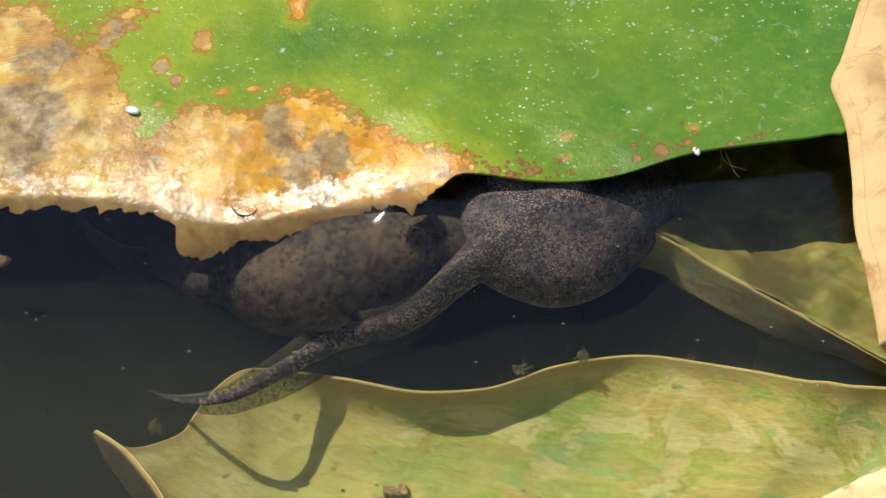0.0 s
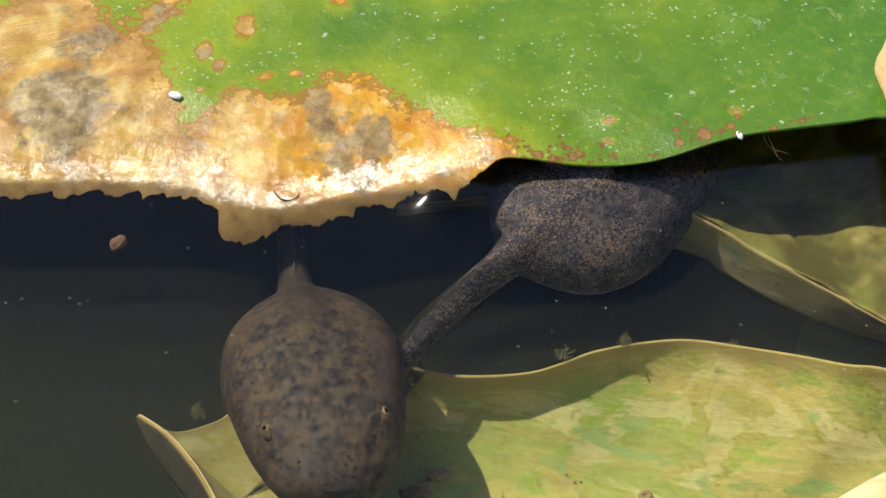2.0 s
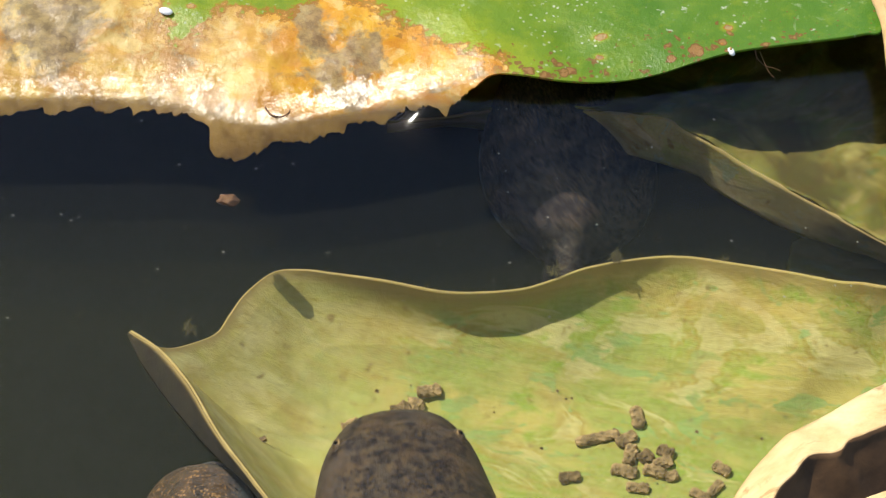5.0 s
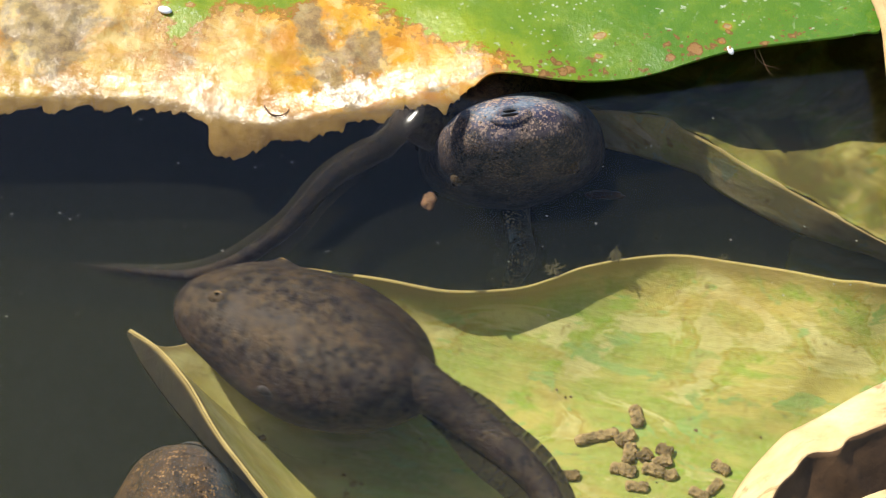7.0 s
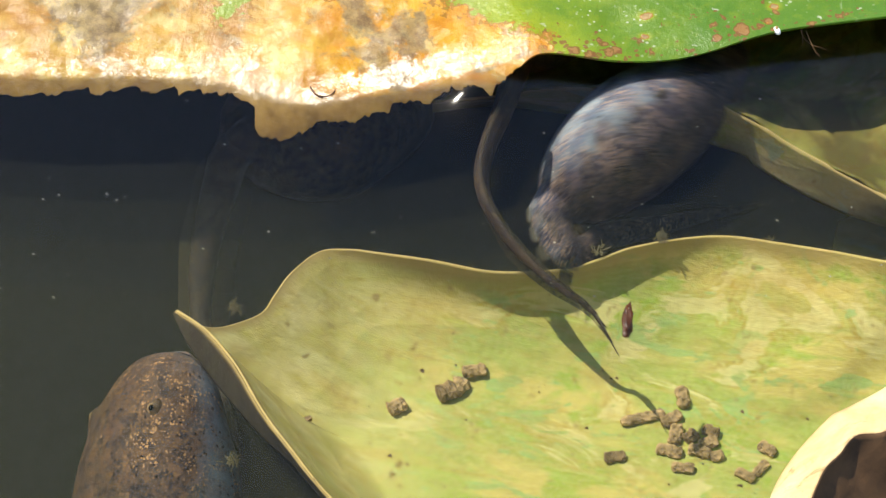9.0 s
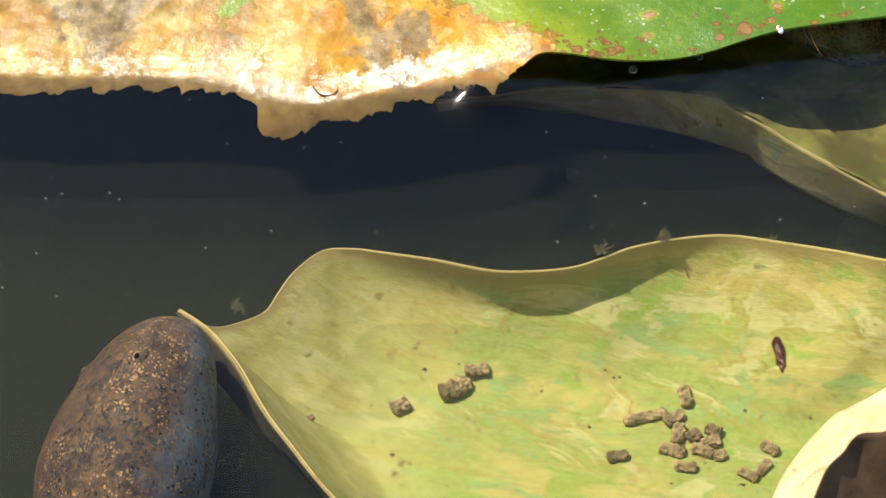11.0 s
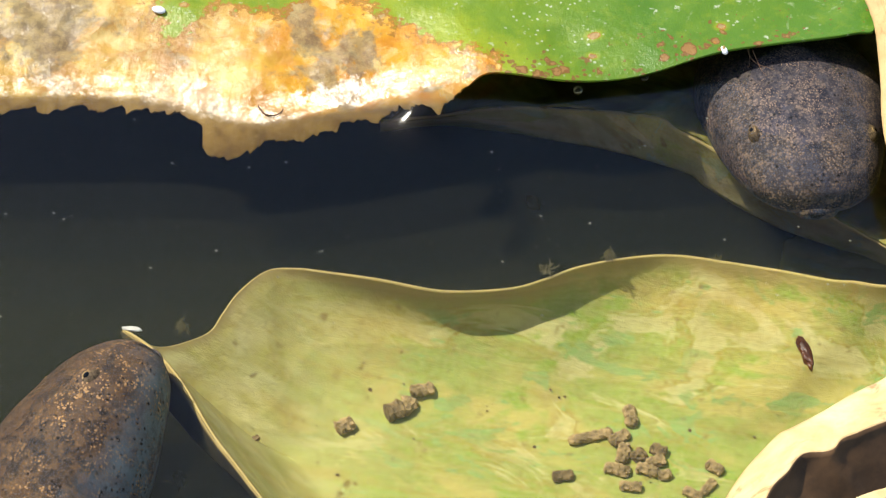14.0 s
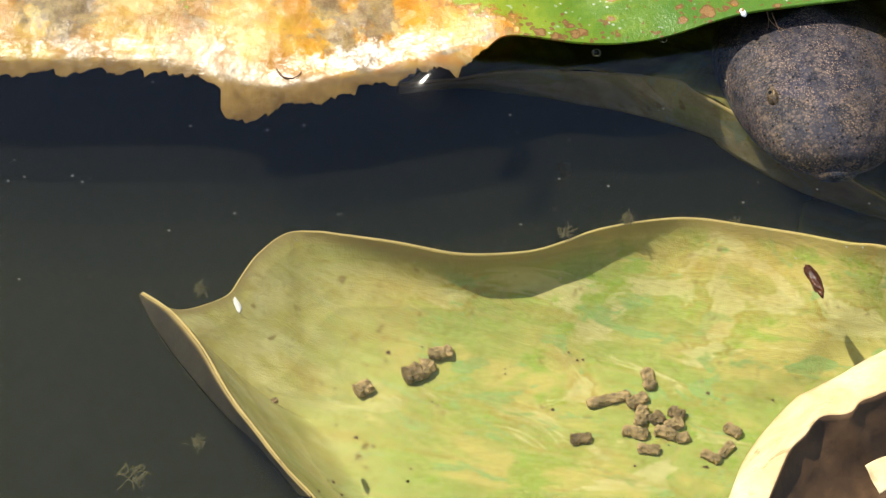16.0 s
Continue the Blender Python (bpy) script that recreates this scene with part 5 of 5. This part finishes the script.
    swim(LURKER, [
        (0, (1.16, 11.85, -2.0, 0.0, -3.61, 51.87), ((-0.98, 8.95, -2.12), (-2.13, 8.39, -2.06), (-3.88, 8.66, -2.0), (-5.64, 9.0, -2.0))),
        (5, (1.16, 11.85, -2.0, 0.0, -3.61, 51.87), ((-0.98, 8.95, -2.12), (-2.13, 8.39, -2.06), (-3.88, 8.66, -2.0), (-5.64, 9.0, -2.0))),
        (6.8, (1.12, 5.97, -1.3, 0.0, 16.76, 50.13), ((-1.15, 3.14, -0.64), (-2.58, 1.46, -0.82), (-3.76, 0.16, -1.0), (-4.46, -1.64, -1.0))),
        (7, (1.12, 5.89, -1.3, 0.0, 15.29, 50.53), ((-0.94, 3.37, -0.69), (-1.88, 2.73, -0.85), (-2.99, 1.27, -1.0), (-4.29, 0.46, -1.0), (-5.94, 0.59, -1.0))),
        (7.2, (1.1, 5.98, -1.3, 0.0, 17.68, 51.72), ((-0.93, 3.24, -0.61), (-2.05, 2.28, -0.81), (-3.42, 1.69, -1.0), (-4.95, 1.55, -1.0), (-6.36, 1.92, -1.0))),
        (7.5, (1.6, 8.54, -2.0, 0.0, 15.58, 50.22), ((-0.52, 5.94, -1.48), (-1.64, 6.04, -1.74), (-3.01, 6.44, -2.0), (-4.38, 6.76, -2.0))),
        (8.2, (1.8, 9.37, -2.0, 0.0, 9.15, 67.76), ((0.66, 5.99, -1.69), (0.21, 5.98, -1.85), (-0.46, 6.28, -2.0), (-1.37, 6.75, -2.0))),
        (8.5, (1.93, 8.23, -1.3, 0.0, 8.36, 81.53), ((1.44, 4.25, -0.82), (1.12, 1.95, -0.96), (1.28, 0.73, -1.3), (1.88, -0.22, -1.6), (1.97, -1.02, -1.9), (1.71, -1.87, -2.2))),
        (8.7, (0.93, 8.29, -1.3, 0.0, 8.32, 81.52), ((0.55, 4.45, -0.82), (1.01, 2.18, -1.01), (1.72, 0.64, -1.45), (1.56, -0.12, -1.82), (0.94, -0.61, -2.2))),
        (9, (1.03, 8.05, -1.3, 0.0, 8.83, 84.37), ((0.49, 4.08, -0.8), (0.02, 2.35, -0.95), (0.42, 1.26, -1.3), (1.24, 0.37, -1.6), (2.06, -0.18, -1.9), (2.65, -1.31, -2.2))),
        (9.2, (-0.25, 8.11, -1.3, 0.0, 8.44, 81.54), ((-0.61, 4.0, -0.82), (-0.34, 2.16, -1.0), (-0.02, 0.5, -1.45), (0.13, -1.04, -1.82), (0.23, -2.27, -2.2))),
        (9.5, (-0.72, 8.12, -1.3, 0.0, 6.65, 82.28), ((-1.03, 3.99, -0.88), (-1.09, 1.95, -0.99), (-0.89, 0.58, -1.3), (-0.67, -0.63, -1.6), (-1.07, -1.67, -1.9), (-1.67, -2.26, -2.2))),
        (9.75, (-1.12, 10.09, -2.0, 0.0, 6.03, 78.34), ((-1.86, 6.67, -1.8), (-2.42, 6.14, -1.9), (-3.32, 6.24, -2.0), (-5.14, 6.55, -2.0))),
        (11, (1.16, 11.85, -2.0, 0.0, -3.61, 51.87), ((-0.98, 8.95, -2.12), (-2.13, 8.39, -2.06), (-3.88, 8.66, -2.0), (-5.64, 9.0, -2.0))),
        (16, (1.16, 11.85, -2.0, 0.0, -3.61, 51.87), ((-0.98, 8.95, -2.12), (-2.13, 8.39, -2.06), (-3.88, 8.66, -2.0), (-5.64, 9.0, -2.0))),
    ])
    swim(CLIMBER, [
        (0, (-2.90, -4.57, -4.06, -50, -28, 90), ((-2.90, -7.22, -5.47), (-2.90, -8.63, -5.92), (-2.90, -10.31, -6.41))),
        (3, (-3.64, -5.97, -4.11, -50, -24, 90), ((-3.64, -8.71, -5.33), (-3.64, -10.18, -5.68), (-3.64, -11.91, -6.05))),
        (4, (-3.89, -4.53, -4.05, -50, -28, 90), ((-3.89, -7.18, -5.46), (-3.89, -8.59, -5.91), (-3.89, -10.27, -6.40))),
        (4.5, (-4.11, -4.52, -4.05, -50, -28, 90), ((-4.11, -7.17, -5.46), (-4.11, -8.58, -5.91), (-4.11, -10.26, -6.40))),
        (7, (-4.63, -4.12, -4.03, -50, -30, 90), ((-4.63, -6.72, -5.53), (-4.63, -8.10, -6.03), (-4.63, -9.75, -6.58))),
        (7.5, (-4.90, -3.63, -3.88, -50, -32, 90), ((-4.90, -6.17, -5.47), (-4.90, -7.53, -6.02), (-4.90, -9.14, -6.63))),
        (8, (-5.21, -3.36, -3.89, -50, -32, 90), ((-5.21, -5.90, -5.48), (-5.21, -7.26, -6.03), (-5.21, -8.87, -6.64))),
        (8.5, (-5.43, -3.31, -3.72, -50, -30, 90), ((-5.43, -5.91, -5.22), (-5.43, -7.29, -5.72), (-5.43, -8.94, -6.27))),
        (9, (-5.87, -2.77, -3.64, -50, -28, 87), ((-6.01, -5.41, -5.05), (-6.08, -6.82, -5.50), (-6.17, -8.50, -5.99))),
        (9.5, (-5.90, -2.94, -2.55, -50, -24, 84), ((-6.18, -5.67, -3.77), (-6.34, -7.12, -4.12), (-6.52, -8.85, -4.49))),
        (12, (-6.21, -3.44, -1.56, -50, -17, 68), ((-7.29, -6.10, -2.43), (-7.86, -7.52, -2.60), (-8.54, -9.20, -2.76))),
        (12.5, (-6.17, -3.36, -1.58, -50, -17, 65), ((-7.38, -5.96, -2.45), (-8.03, -7.35, -2.62), (-8.80, -9.00, -2.78))),
        (14.5, (-6.18, -3.31, -1.60, -50, -17, 62), ((-7.53, -5.84, -2.47), (-8.24, -7.19, -2.64), (-9.10, -8.80, -2.80))),
        (14.8, (-6.25, -3.38, -1.61, -50, -17, 62), ((-7.60, -5.91, -2.48), (-8.31, -7.26, -2.65), (-9.17, -8.87, -2.81))),
        (14.92, (-7.18, -1.49, -3.4, 160.97, 3.49, 77.22), ((-7.63, -4.54, -3.35), (-7.88, -5.88, -3.47), (-8.16, -7.49, -3.6))),
        (15.0, (-7.65, 1.71, -4.0, 82.77, 27.84, 131.18), ((-6.73, -0.76, -3.16), (-7.43, -0.71, -3.75), (-8.17, -0.5, -4.4))),
        (15.15, (-8.42, 2.57, -4.2, 0.0, 24.66, 146.29), ((-5.73, 1.73, -3.43), (-5.21, 3.0, -3.93), (-4.99, 4.06, -4.5))),
        (15.4, (-15.31, 4.91, -4.8, 0.0, 21.66, 142.46), ((-12.22, 3.42, -4.15), (-10.86, 3.28, -4.58), (-9.15, 3.03, -5.0))),
        (16, (-21.8, 6.76, -5.0, 0.0, 24.26, 146.04), ((-18.47, 5.48, -4.27), (-17.13, 5.56, -4.74), (-15.4, 5.56, -5.2))),
    ])
    drift(HUSK_BIT, [(0, (4.15, 8.07, -4.0, 0)), (8, (3.09, 3.5, -4.0, 0)), (8.6, (2.34, 0.26, -2.0, 20)), (9, (2.63, -0.89, -1.2, 85)), (9.5, (3.08, -1.7, -1.2, 175)), (9.7, (2.77, -1.02, -1.2, 240)), (12, (6.89, -2.1, -1.2, 280)), (12.5, (6.89, -2.04, -1.2, 280)), (14.5, (6.66, -0.99, -1.2, 285)), (15, (6.64, -0.86, -1.2, 285)), (15.5, (6.6, -0.54, -1.2, 290)), (16, (6.62, -0.4, -1.2, 290))])
    drift(CRUMB, [(0, (-7.48, 2.87, -0.6, 0)), (0.5, (-7.26, 2.75, -0.6, 10)), (1, (-6.8, 2.73, -0.6, 25)), (1.5, (-6.35, 2.93, -0.6, 40)), (2, (-6.08, 2.93, -0.6, 60)), (2.5, (-5.9, 3.04, -0.6, 75)), (3, (-5.79, 2.95, -0.6, 90)), (3.5, (-5.45, 2.86, -0.6, 110)), (4, (-5.17, 2.52, -0.6, 130)), (4.5, (-4.54, 1.95, -0.6, 150)), (7, (-0.09, 1.87, -0.6, 260)), (7.5, (1.02, 3.67, -2.6, 280)), (9, (1.83, 7.41, -6.5, 290)), (16, (2.56, 7.15, -6.8, 300))])
    for bubble, x, y in zip(BUBBLES, (2.81, 4.08), (4.09, 4.42)):
        drift(bubble, [(0, (x + .6, y + 1.2, -6.0, 0)), (8.6, (x + .6, y + 1.2, -6.0, 0)), (9.2, (x, y, .02, 0)), (16, (x, y, .02, 0))])
    drift(WHITE_BIT, [(0, (-12.15, 0.18, 0.0, 10)), (9, (-11.05, -2.73, 0.0, 10)), (12, (-8.15, -2.59, 0.0, 20)), (12.5, (-7.53, -2.17, 0.0, 15)), (13.5, (-5.81, -1.59, 0.0, -5)), (14.5, (-4.79, -1.62, 0.0, -8)), (15, (-4.6, -1.67, 0.0, -8)), (15.3, (-4.12, -1.89, 0.0, -60)), (16, (-3.6, -1.9, 0.0, -70))])


motions()
